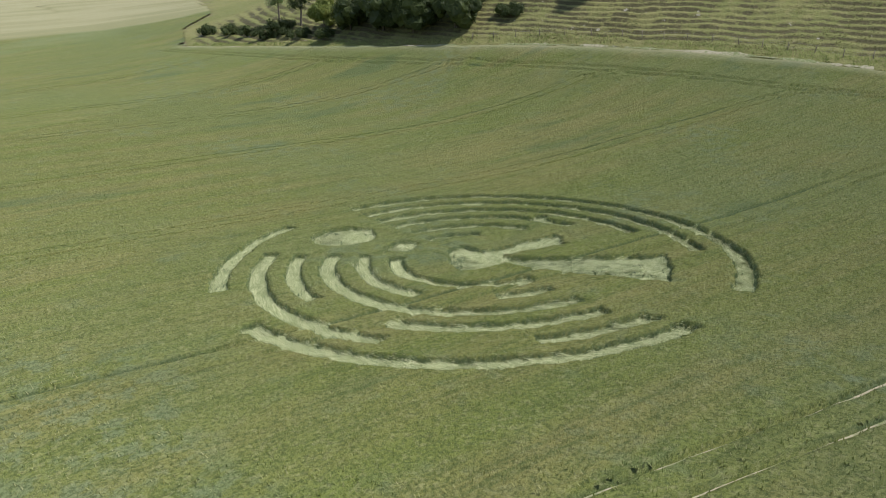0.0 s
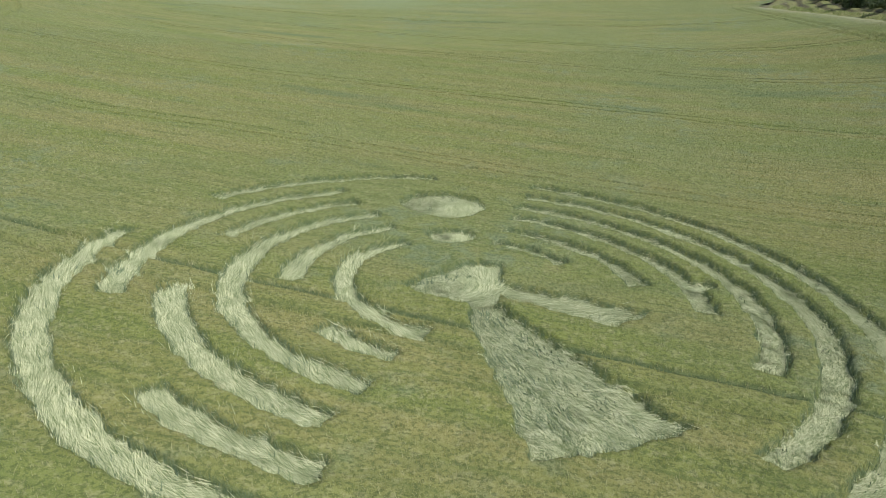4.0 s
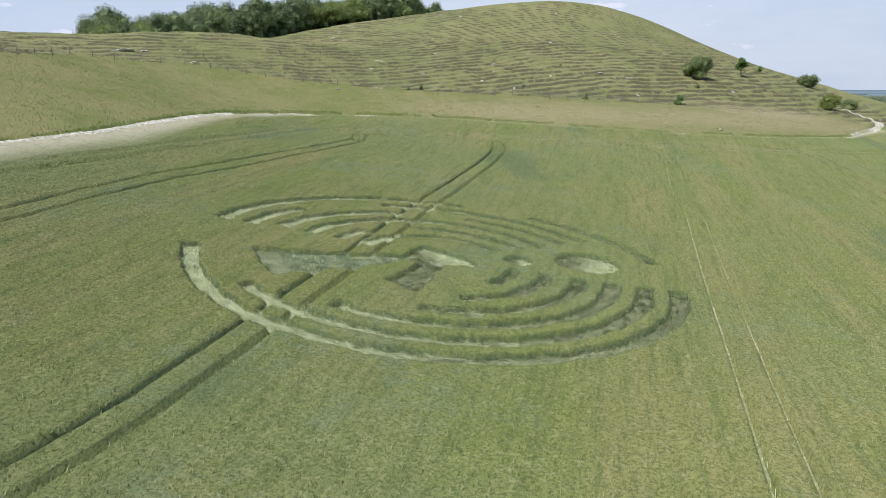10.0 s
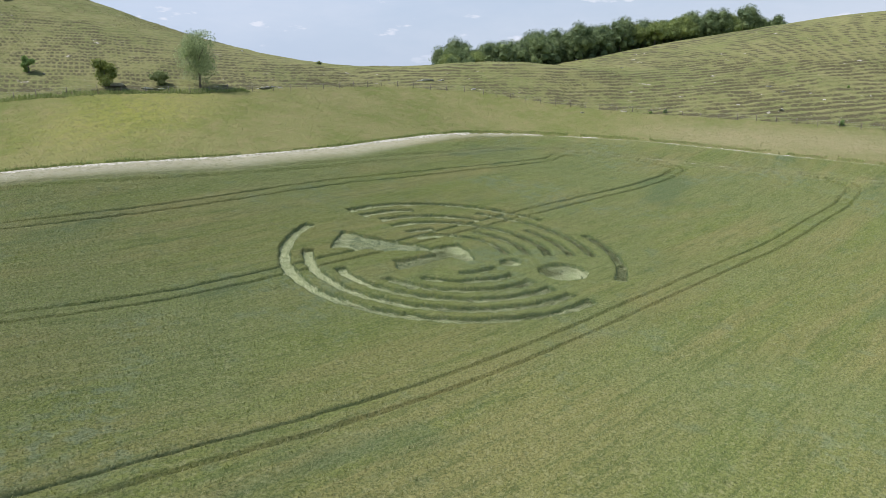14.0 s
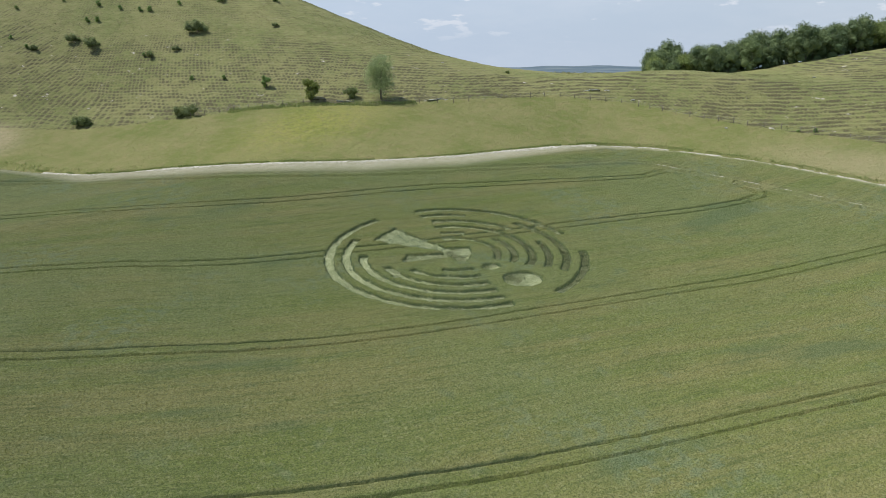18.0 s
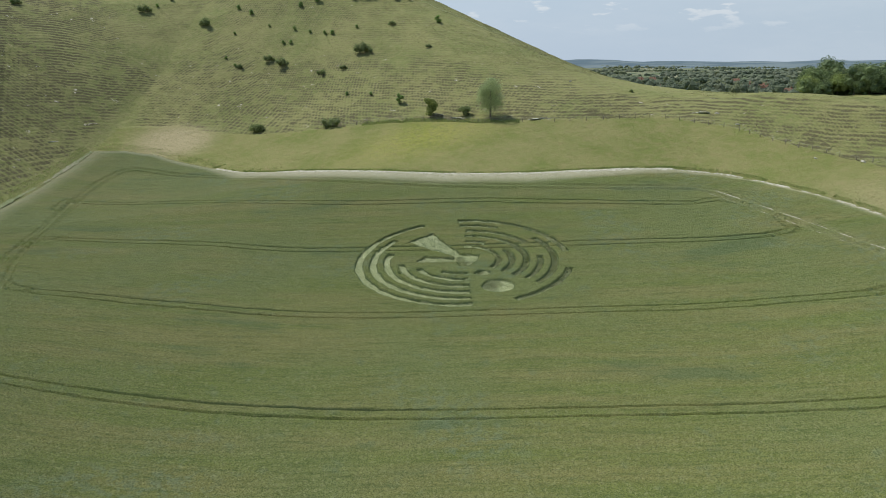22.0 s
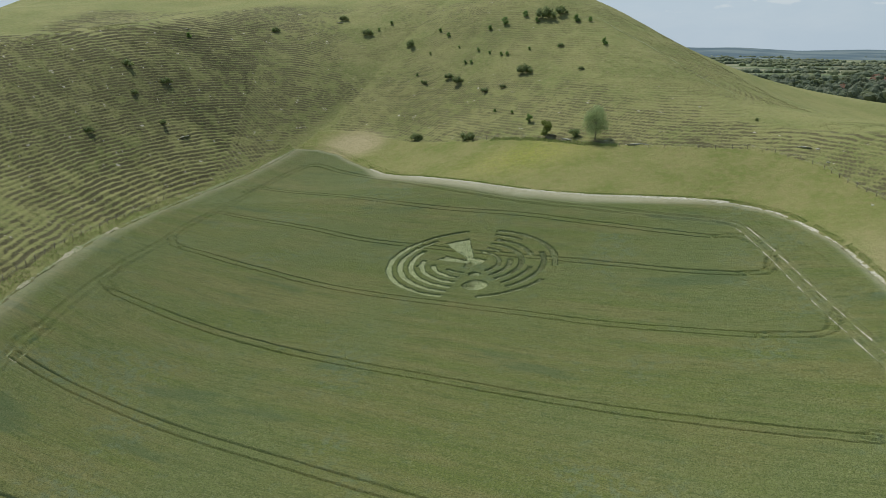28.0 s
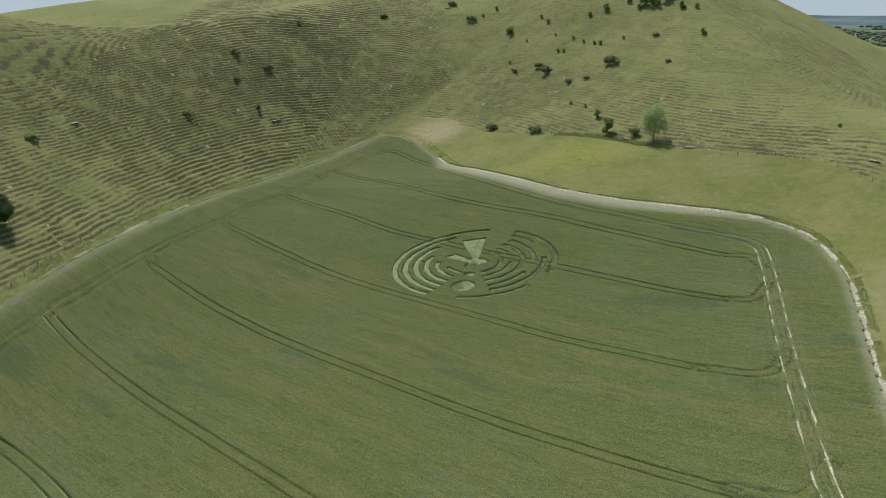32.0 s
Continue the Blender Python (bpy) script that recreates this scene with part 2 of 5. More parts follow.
M = Mat("bare wheel track", 0.95, 0.1)
n1 = M.noise(3.0, 6.0, 0.65)
c = M.mix(M.rng(n1, 0.3, 0.7), (0.160, 0.200, 0.085), (0.320, 0.335, 0.190))
bare = M.mix(n1, (0.280, 0.255, 0.165), (0.520, 0.480, 0.370))
M.color(M.mix(M.rng(M.math("ADD", M.noise(0.045, 3.0), M.math("MULTIPLY", M.noise(1.5, 4.0), 0.35)), 0.68, 0.80), c, bare))
M.bump(n1, 0.5, 0.05)
MAT_TRACK = M.m

M = Mat("chalk and flint edge", 0.95, 0.15)
n1 = M.noise(2.4, 7.0, 0.7)
c = M.mix(M.rng(n1, 0.35, 0.62), (0.235, 0.225, 0.130), (0.64, 0.61, 0.53))
M.color(M.mix(M.rng(M.noise(0.22, 4.0), 0.42, 0.66, 0.0, 0.55), c, (0.26, 0.25, 0.14)))
M.bump(n1, 0.6, 0.08)
MAT_CHALK = M.m

M = Mat("down grassland", 0.9, 0.12)
M.b.inputs["Diffuse Roughness"].default_value = 0.0
pasture = M.mix(M.rng(M.noise(0.05, 4.0), 0.35, 0.65), (0.166, 0.188, 0.066), (0.216, 0.219, 0.088))
pasture = M.mix(M.rng(M.noise(0.7, 5.0, 0.65), 0.40, 0.72, 0.0, 0.55), pasture, (0.262, 0.236, 0.116))
pasture = M.mix(M.rng(M.noise(1.6, 5.0, 0.7, (0.55, 0.55, 3.2)), 0.28, 0.50, 0.7, 0.0), pasture, (0.088, 0.096, 0.042))
# dark tussock and earth on terrace risers, their shade painted in as well
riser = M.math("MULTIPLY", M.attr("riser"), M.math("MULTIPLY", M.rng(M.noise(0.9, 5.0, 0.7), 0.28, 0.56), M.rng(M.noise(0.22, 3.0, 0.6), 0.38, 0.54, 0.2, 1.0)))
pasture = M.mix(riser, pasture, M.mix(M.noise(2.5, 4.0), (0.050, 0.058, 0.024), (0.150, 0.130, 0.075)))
pasture = M.mix(M.math("MULTIPLY", M.attr("riser"), M.rng(M.noise(0.35, 5.0, 0.7), 0.64, 0.70)), pasture, (0.42, 0.40, 0.33))
meadow = M.mix(M.rng(M.noise(0.09, 4.0), 0.35, 0.65), (0.150, 0.174, 0.052), (0.204, 0.206, 0.080))
meadow = M.mix(M.rng(M.noise(0.55, 5.0, 0.65), 0.42, 0.72, 0.0, 0.6), meadow, (0.246, 0.212, 0.104))
meadow = M.mix(M.rng(M.noise(1.8, 5.0, 0.75), 0.26, 0.44, 0.55, 0.0), meadow, (0.120, 0.140, 0.050))
c = M.mix(M.attr("meadow"), pasture, meadow)
c = M.mix(M.math("MULTIPLY", M.attr("yellow"), M.rng(M.noise(1.2, 5.0, 0.7), 0.3, 0.6)), c, (0.33, 0.33, 0.06))
dry = M.mix(M.noise(1.1, 5.0, 0.65), (0.235, 0.205, 0.110), (0.43, 0.375, 0.235))
c = M.mix(M.attr("dry"), c, dry)
soil = M.mix(M.noise(2.0, 5.0), (0.13, 0.125, 0.065), (0.22, 0.20, 0.125))
c = M.mix(M.attr("tilled"), c, soil)
farm = M.mix(M.rng(M.noise(0.006, 1.0, 0.4, (1.0, 1.6, 1.0, 0.5)), 0.46, 0.54), (0.110, 0.140, 0.070), (0.200, 0.200, 0.130))
farm = M.mix(M.rng(M.noise(0.011, 1.5, 0.5, (1.5, 0.8, 1.0, 1.1)), 0.52, 0.60), farm, (0.075, 0.100, 0.055))
c = M.mix(M.attr("far"), c, farm)
c = M.mix(M.attr("stubble"), c, M.mix(M.noise(0.05, 4.0), (0.30, 0.28, 0.21), (0.40, 0.375, 0.30)))
M.color(c)
M.bump(M.math("ADD", M.noise(2.6, 6.0, 0.7), M.math("MULTIPLY", M.noise(0.8, 4.0), 1.2)), 0.75, 0.30)
MAT_GROUND = M.m


def simple(name, a, b, scale, rough=0.8, bump=0.3, dist=0.05, spec=0.2):
    M = Mat(name, rough, spec)
    n = M.noise(scale, 5.0, 0.65)
    M.color(M.mix(M.rng(n, 0.3, 0.7), a, b))
    M.bump(n, bump, dist)
    return M.m


def leaf_mat(name, dark, light, trans=0.45):
    M = Mat(name, 0.6, 0.3)
    c = M.mix(M.rng(M.island, 0.0, 1.0), dark, light)
    c = M.mix(M.rng(M.noise(0.35, 3.0), 0.35, 0.65, 0.0, 0.5), c, tuple(v * 0.8 for v in dark))
    M.color(c)
    M.leafy(trans, c)
    return M.m


MAT_LEAF_OAK = leaf_mat("broad green leaves", (0.148, 0.243, 0.078), (0.338, 0.468, 0.148))
MAT_WOOD = [leaf_mat("far dark broadleaf", (0.120, 0.158, 0.080), (0.205, 0.248, 0.128), 0.5),
            leaf_mat("far dull broadleaf", (0.150, 0.182, 0.098), (0.250, 0.285, 0.155), 0.5),
            leaf_mat("far light broadleaf", (0.180, 0.215, 0.090), (0.295, 0.322, 0.138), 0.5)]
# leaf colours lightened and greyed to paint in the haze of distance
MAT_HAZE_WOOD = [leaf_mat("haze-paled dark broadleaf", (0.150, 0.190, 0.125), (0.235, 0.280, 0.178), 0.5),
                leaf_mat("haze-paled dull broadleaf", (0.180, 0.215, 0.145), (0.275, 0.312, 0.205), 0.5),
                leaf_mat("haze-paled light broadleaf", (0.205, 0.240, 0.135), (0.310, 0.340, 0.190), 0.5)]
MAT_BEECH = [leaf_mat("dark beech leaves", (0.110, 0.165, 0.072), (0.270, 0.340, 0.145), 0.35),
             leaf_mat("mid green beech leaves", (0.135, 0.195, 0.078), (0.320, 0.395, 0.160), 0.35),
             leaf_mat("fresh beech leaves", (0.175, 0.235, 0.072), (0.360, 0.420, 0.140), 0.35)]
MAT_LEAF_DARK = leaf_mat("dark thicket leaves", (0.050, 0.075, 0.026), (0.115, 0.150, 0.052), 0.35)
MAT_LEAF_ASH = leaf_mat("pale ash leaves", (0.255, 0.330, 0.150), (0.480, 0.560, 0.290), 0.6)
MAT_LEAF_THORN = leaf_mat("hawthorn leaves", (0.146, 0.192, 0.077), (0.366, 0.421, 0.181))
MAT_LEAF_LIME = leaf_mat("yellow green leaves", (0.156, 0.205, 0.051), (0.293, 0.332, 0.088), 0.35)
MAT_TUFT = leaf_mat("rough grass blades", (0.116, 0.126, 0.046), (0.290, 0.264, 0.136), 0.25)
MAT_MEADOW = leaf_mat("meadow grass blades", (0.175, 0.196, 0.066), (0.275, 0.258, 0.120), 0.5)
MAT_NETTLE = leaf_mat("nettles and tall weeds", (0.202, 0.284, 0.086), (0.432, 0.472, 0.168), 0.3)
MAT_BARK = simple("grey bark", (0.10, 0.085, 0.065), (0.23, 0.205, 0.165), 6.0)
MAT_POST = simple("weathered fence timber", (0.13, 0.11, 0.085), (0.27, 0.245, 0.20), 9.0)
MAT_WIRE = simple("galvanised wire", (0.25, 0.25, 0.25), (0.38, 0.38, 0.37), 20.0, 0.45)
MAT_ROCK = simple("white chalk rock", (0.50, 0.48, 0.42), (0.82, 0.80, 0.74), 2.5, 0.95, 0.7, 0.1)
MAT_WALL = simple("pale house wall", (0.42, 0.37, 0.31), (0.58, 0.54, 0.48), 0.6)
MAT_ROOF = simple("clay tile roof", (0.19, 0.105, 0.07), (0.27, 0.155, 0.105), 1.5)
MAT_GLASS = simple("dark window glass", (0.02, 0.025, 0.03), (0.04, 0.045, 0.05), 1.0, 0.1, 0.0)

# ---------------------------------------------------------------- landform
BASE = (-3.009, -0.0206, -0.0009)
SCARP = (23.07, 58.93, 92.1, 210.6)  # height, run, middle, half length
HILLS = [  # x, y, height, half widths, turn
    (42.5, 205.7, 51.89, 73.1, 74.5, -0.198),
    (-169.4, 246.3, 42.53, 139.2, 95.8, 0.391),
    (-81.1, 313.2, 48.34, 194.0, 37.7, -0.089),
    (184.9, -54.9, 40.30, 75.3, 96.5, 0.019),
    (102.6, 21.1, 5.81, 14.0, 20.1, 0.059),
    (102.5, 58.9, 4.57, 61.5, 26.2, 0.251),
    (-139.8, 38.9, 22.85, 21.4, 94.3, -0.350),
    (5.4, 123.1, -10.85, 29.4, 68.9, -0.969),
    (86.2, -305.8, -10.87, 228.1, 166.3, -0.110),
    (-192.6, -45.7, 62.25, 52.3, 44.9, 0.248),
    (47.3, 133.2, 18.00, 43.5, 59.0, 0.070),
    (-63.5, 62.5, -0.15, 62.4, 65.1, -0.009),
    (170.1, -85.1, 6.24, 14.0, 31.6, 0.262),
    (-48.0, -42.0, -2.00, 18.0, 28.0, 0.0),
    (60.0, 12.0, -1.10, 14.0, 12.0, 0.0),
]

WEST = np.array([(-40, 125), (-53.5, 99), (-62, 83), (-71.5, 60), (-77, 35), (-79, 12), (-78.5, -9), (-77.5, -28),
                 (-76, -45), (-75, -71), (-78, -119), (-94, -139), (-114, -150), (-160, -205)], float)
EDGE = np.array([(-53, 99.5), (-46, 99), (-39, 95), (-30.5, 83.2), (-22, 68.6), (-11.2, 58), (2.7, 45.4), (13.7, 36.2), (28, 28), (40.2, 23.6),
                 (52.2, 19.7), (59, 16), (64.5, 9.5), (66.5, 1), (67, -12), (65.5, -25), (63.5, -39), (61.5, -54),
                 (61.5, -70), (64.5, -88), (72, -101)], float)
SCARP_LINE = np.array([(120, 400), (-20, 160), (-42, 121), *WEST[1:11], (-90, -160), (-120, -230)], float)
FIELD = np.array([*EDGE, (95, -128), (140, -190), (200, -290), (262, -402), (190, -390), (120, -384), (60, -372), (20, -346), (-60, -345), (-180, -340),
                  *WEST[:0:-1]], float)


def seg_dist(x, y, line):
    """The distance to a line of segments and the side on which a place lies of it."""
    best, side = np.full(np.shape(x), 1e9), np.zeros(np.shape(x))
    for a, b in zip(line[:-1], line[1:]):
        v = b - a
        u = np.clip(((x - a[0]) * v[0] + (y - a[1]) * v[1]) / (v @ v + 1e-9), 0, 1)
        dx, dy = x - a[0] - u * v[0], y - a[1] - u * v[1]
        d = np.hypot(dx, dy)
        near = d < best
        best, side = np.where(near, d, best), np.where(near, np.sign(v[0] * dy - v[1] * dx), side)
    return best, side


def inside(x, y, poly):
    odd = np.zeros(np.shape(x), bool)
    for (ax, ay), (bx, by) in zip(poly, np.roll(poly, -1, 0)):
        hit = ((ay > y) != (by > y)) & (x < (bx - ax) * (y - ay) / (by - ay + 1e-12) + ax)
        odd ^= hit
    return odd


def smooth(v, a, b):
    t = np.clip((v - a) / (b - a), 0, 1)
    return t * t * (3 - 2 * t)


def land(x, y):
    """The bare height of the ground."""
    x, y = np.asarray(x, float), np.asarray(y, float)
    z = BASE[0] + BASE[1] * x * np.exp(-(x / 300) ** 2) + BASE[2] * y * np.exp(-(y / 300) ** 2)
    d, s = seg_dist(x, y, SCARP_LINE)
    out = np.clip(-d * s, 0, None)
    z = z + SCARP[0] * (1 - np.exp(-out / SCARP[1])) * np.exp(-((y - SCARP[2]) / SCARP[3]) ** 2)
    for cx, cy, h, rx, ry, a in HILLS:
        c, s = math.cos(a), math.sin(a)
        u, v = ((x - cx) * c + (y - cy) * s) / rx, (-(x - cx) * s + (y - cy) * c) / ry
        z = z + h * np.exp(-0.5 * (u * u + v * v))
    z = z + (-0.208 + 0.0218 * x - 0.008 * y) * (1 - smooth(np.hypot(x, y), 20, 44))
    r = np.hypot(x + 20, y - 60)
    plain = -16 - 0.0085 * np.clip(r - 400, 0, None)
    ang = np.arctan2(y - 60, x + 20)
    ridge = 30 * np.exp(-((r - 3600) / 420) ** 2) * (0.55 + 0.45 * np.sin(ang * 5 + 0.8)) * (0.7 + 0.3 * np.sin(ang * 23))
    ridge += 43 * smooth(-ang, 0.955, 1.10) * (1 - smooth(-ang, 1.5, 1.8)) * (0.94 + 0.06 * np.sin(ang * 31)) * np.exp(-((r - 2500) / 420) ** 2)
    return z + (plain + ridge - z) * smooth(r, 330, 620)


def vnoise(x, y, seed=0):
    """Smooth value noise, about -1 to 1."""
    xi, yi = np.floor(x).astype(np.int64), np.floor(y).astype(np.int64)
    fx, fy = x - xi, y - yi
    fx, fy = fx * fx * (3 - 2 * fx), fy * fy * (3 - 2 * fy)

    def h(i, j):
        n = (i * 374761393 + j * 668265263 + seed * 1442695041) & 0x7FFFFFFF
        n = ((n ^ (n >> 13)) * 1274126177) & 0x7FFFFFFF
        return ((n ^ (n >> 16)) & 0xFFFF) / 32767.5 - 1
    a = h(xi, yi) * (1 - fx) + h(xi + 1, yi) * fx
    b = h(xi, yi + 1) * (1 - fx) + h(xi + 1, yi + 1) * fx
    return a * (1 - fy) + b * fy


MEADOW = np.array([(-53, 99.5), (-47, 111), (-32, 110), (-16, 96), (8, 76), (33, 56), (52, 49), (75, 40), (82, 24), (83, 8), (84, -20),
                   (82, -45), (80, -66), (80, -90), (84, -102), (72, -101)], float)
BANK = np.array([*EDGE, *MEADOW[::-1]], float)


def ground(x, y, steps=False):
    """The ground with the small sheep terraces of the down and a lip round the field."""
    z = land(x, y)
    x, y = np.asarray(x, float), np.asarray(y, float)
    fd, _ = seg_dist(x, y, FIELD[:len(EDGE)])
    wd, _ = seg_dist(x, y, WEST)
    open_down = ~inside(x, y, FIELD) & ~inside(x, y, BANK)
    near = 1 - smooth(np.hypot(x + 10, y - 50), 230, 300)
    away = np.minimum(smooth(wd, 0.5, 5), smooth(fd, 2, 8)) * near * open_down * (1 - smooth(x, 158, 172)) * smooth(x, -166, -150) * (1 - smooth(y, 192, 206)) * smooth(y, -136, -122)
    slope = np.hypot(land(x + 1, y) - z, land(x, y + 1) - z)
    west = 1 - smooth(x, -62, -40)
    step = 0.74 + 0.06 * west + 0.15 * vnoise(x / 70, y / 70, 3)
    ph = z / step + 0.20 * vnoise(x / 11, y / 11, 5) + (0.7 - 0.4 * west) * vnoise(x / 40, y / 40, 7) + 0.16 * vnoise(x / 2.6, y / 2.6, 8)
    saw = ph - np.floor(ph)
    fall = np.where(saw < 0.64, saw / 0.64, (1 - saw) / 0.36)
    tread = -0.46 * fall * fall * (3 - 2 * fall)
    amp = smooth(slope, 0.07, 0.30) * (0.58 + 0.40 * vnoise(x / 16, y / 16, 9) + 0.22 * vnoise(x / 4.5, y / 4.5, 10)).clip(0, 1) * (1.15 + 0.3 * west)
    amp = amp * (1 - (1 - west) * smooth(y, 60, 80) * np.maximum(0.65 * smooth(z, 20, 34), 0.75 * smooth(x, 28, 58)))
    z = z + away * amp * step * tread
    z = z + away * 0.10 * vnoise(x / 1.7, y / 1.7, 11) + (open_down * near) * 0.16 * vnoise(x / 5, y / 5, 12)
    if steps:
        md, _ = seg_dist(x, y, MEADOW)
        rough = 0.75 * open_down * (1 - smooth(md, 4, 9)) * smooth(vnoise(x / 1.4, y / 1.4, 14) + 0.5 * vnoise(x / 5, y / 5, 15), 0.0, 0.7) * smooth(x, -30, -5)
        # mask for the darkened riser colour: rough tussocks, earth and painted shade
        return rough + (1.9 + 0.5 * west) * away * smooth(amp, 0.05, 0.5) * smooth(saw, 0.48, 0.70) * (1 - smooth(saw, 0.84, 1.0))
    meadowy = inside(x, y, BANK)
    z = z + meadowy * (0.2 * smooth(fd, 0.2, 2.2) + 0.10 * vnoise(x / 1.3, y / 1.3, 13))
    return z


def axis(runs, far, grow=1.16):
    """Grid lines: even steps in each run (from, to, step), then wider and wider out to far."""
    mid, a, z = [v for lo, hi, st in runs for v in np.arange(lo, hi - 1e-6, st)], [], []
    d, v = runs[0][2], mid[0]
    while v > -far:
        d = min(d * grow, 260)
        v -= d
        a.append(v)
    d, v = runs[-1][2], mid[-1]
    while v < far:
        d = min(d * grow, 260)
        v += d
        z.append(v)
    return np.array(a[::-1] + mid + z)


def mesh_of(name, co, faces, mat, smooth_shade=True, attrs=None):
    """A mesh from arrays; all faces have the same number of corners."""
    me = bpy.data.meshes.new(name)
    co, faces = np.asarray(co, np.float32), np.asarray(faces, np.int32)
    n = faces.shape[1]
    me.vertices.add(len(co))
    me.vertices.foreach_set("co", co.ravel())
    me.loops.add(faces.size)
    me.loops.foreach_set("vertex_index", faces.ravel())
    me.polygons.add(len(faces))
    me.polygons.foreach_set("loop_start", np.arange(0, faces.size, n, dtype=np.int32))
    me.polygons.foreach_set("use_smooth", np.full(len(faces), smooth_shade))
    for k, v in (attrs or {}).items():
        at = me.attributes.new(k, "FLOAT", "POINT")
        at.data.foreach_set("value", np.asarray(v, np.float32).ravel())
    me.update(calc_edges=True)
    me.materials.append(mat)
    return me


def grid_faces(nx, ny):
    i, j = np.meshgrid(np.arange(nx - 1), np.arange(ny - 1), indexing="ij")
    a = (i * ny + j).ravel()
    return np.stack([a, a + ny, a + ny + 1, a + 1], 1)


def part(name, me, parent, label=""):
    ob = new(name, me)
    ob.parent = parent
    return tagged(ob, label)


# the ground sheet
gx = axis([(-150, -122, 0.6), (-122, -72, 0.28), (-72, -6, 1.0), (-6, 62, 0.6), (62, 78, 0.9), (78, 125, 0.42), (125, 170, 0.9)], 4600)
gy = axis([(-130, -108, 1.0), (-108, 20, 0.62), (20, 84, 0.6), (84, 165, 0.40), (165, 205, 0.7)], 4600)
X, Y = np.meshgrid(gx, gy, indexing="ij")
Z = ground(X, Y)
R = np.hypot(X + 20, Y - 60)
in_field = inside(X, Y, FIELD)
in_bank = inside(X, Y, BANK)
yel = 0.45 * np.exp(-((X - 18) / 16) ** 2 - ((Y - 57) / 9) ** 2)
dry = np.maximum(np.exp(-(((X + 34) / 10) ** 2 + ((Y - 101) / 9) ** 2) ** 2), 0.75 * np.exp(-((X - 78) / 6) ** 2 - ((Y + 84) / 16) ** 2))
dry = np.maximum(dry, 0.5 * in_bank * np.exp(-((X - 72) / 7) ** 2) * smooth(-Y, 0, 30))
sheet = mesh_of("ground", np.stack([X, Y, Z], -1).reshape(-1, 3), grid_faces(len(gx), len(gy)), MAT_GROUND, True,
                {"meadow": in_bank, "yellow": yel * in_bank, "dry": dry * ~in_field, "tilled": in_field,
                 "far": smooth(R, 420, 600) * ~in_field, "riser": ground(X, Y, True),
                 "stubble": (np.hypot((X - 115) / 120, (Y + 478) / 82) < 1) * ~in_field})
tagged(new("ground", sheet), "rolling chalk downland, terraced pasture and far farmland", "ground", kind="structure")

# ---------------------------------------------------------------- barley field
UPPER = [  # tramlines from the hill side outwards: west end, bends, east end
    [(-57, 65), (-36, 53), (-16, 37.6), (4, 26.2), (12.3, 21.8), (24.3, 14.0), (42, 4.2), (49, 0)],
    [(-59, 36.3), (-41, 26), (-28, 18.2), (-14, 11.3), (-3, 5.9), (4, 2.6), (15, -2.7), (22, -6.5), (35, -13), (47, -19)],
    [(-61, 8), (-54, 4.5), (-47, 0.6), (-37, -4.7), (-29, -8.9), (-23, -11.9), (-15, -15.8), (-3, -21.5), (10, -27.8), (17, -31.2), (30, -36.6), (41, -41.7)],
]
LOWER = [
    [(-65, -18), (-54, -23.4), (-40, -30.7), (-26, -38.2), (-17, -42.6), (0, -50.4), (8, -54.2), (28, -62.8), (42, -68.6)],
    [(-68, -43.6), (-61, -47.5), (-50, -53), (-31, -62.8), (-7, -74.8), (18, -86.5), (40, -96.5)],
    [(-66, -70), (-51, -74), (-40, -78.5), (-27, -85.5), (0, -98), (40, -119)],
    [(-68, -96), (-56, -100), (-40, -105), (0, -124), (40, -145)],
]
ROUND = [  # the headland round, worn pale on the hill side
    [(-74, -130), (-70, -105), (-67, -72), (-68, -45), (-68.5, -22), (-68, -5), (-66, 11), (-65, 27), (-62.5, 41), (-57, 66), (-51.5, 80), (-45, 86),
     (-36, 78), (-24, 65), (-6, 45.5), (16, 27.5), (37, 15.7), (50.6, 9.2), (55.1, 4.8), (55.7, -1), (54.9, -15), (53.4, -33), (52.4, -49),
     (51.8, -61), (51.7, -69), (52.9, -84), (59, -100), (75, -125), (110, -170)],
]
ENDS = [  # short curves from the lines to the round
    [(-57, 66), (-59, 66), (-60.5, 60)], [(-59, 37), (-62, 37.5), (-64.5, 33)], [(-61, 8), (-64, 10.5), (-66, 15.5)],
    [(-65, -17.5), (-67.5, -14.5), (-68.2, -8)], [(-68, -43), (-69, -40), (-69, -35)], [(-66, -70), (-67.5, -67), (-68, -62)],
    [(47, -18.8), (51, -19.5), (54.3, -14)], [(41, -41.5), (49, -43.5), (53.5, -38)], [(42, -68), (49, -69.5), (53, -63)],
    [(49, 0), (53, -1), (54.8, -6)],
]


def curve(pts, step=0.5):
    """A smooth line through places (Catmull-Rom), cut into even steps."""
    p = np.array(pts, float)
    p = np.vstack([2 * p[0] - p[1], p, 2 * p[-1] - p[-2]])
    o = []
    for i in range(1, len(p) - 2):
        n = max(2, int(np.hypot(*(p[i + 1] - p[i])) / step))
        t = np.linspace(0, 1, n, endpoint=False)[:, None]
        a, b, c, d = p[i - 1:i + 3]
        o.append(0.5 * (2 * b + (c - a) * t + (2 * a - 5 * b + 4 * c - d) * t ** 2 + (3 * b - a - 3 * c + d) * t ** 3))
    return np.vstack(o + [p[-2:-1]])


def offset(line, by):
    t = np.gradient(line, axis=0)
    t /= np.linalg.norm(t, axis=1)[:, None] + 1e-9
    return line + by * np.stack([-t[:, 1], t[:, 0]], 1)


GAUGE, RUT = 0.86, 0.20
TRAMS = [curve(l) for l in UPPER + LOWER]
ROUNDS = [curve(l) for l in ROUND]
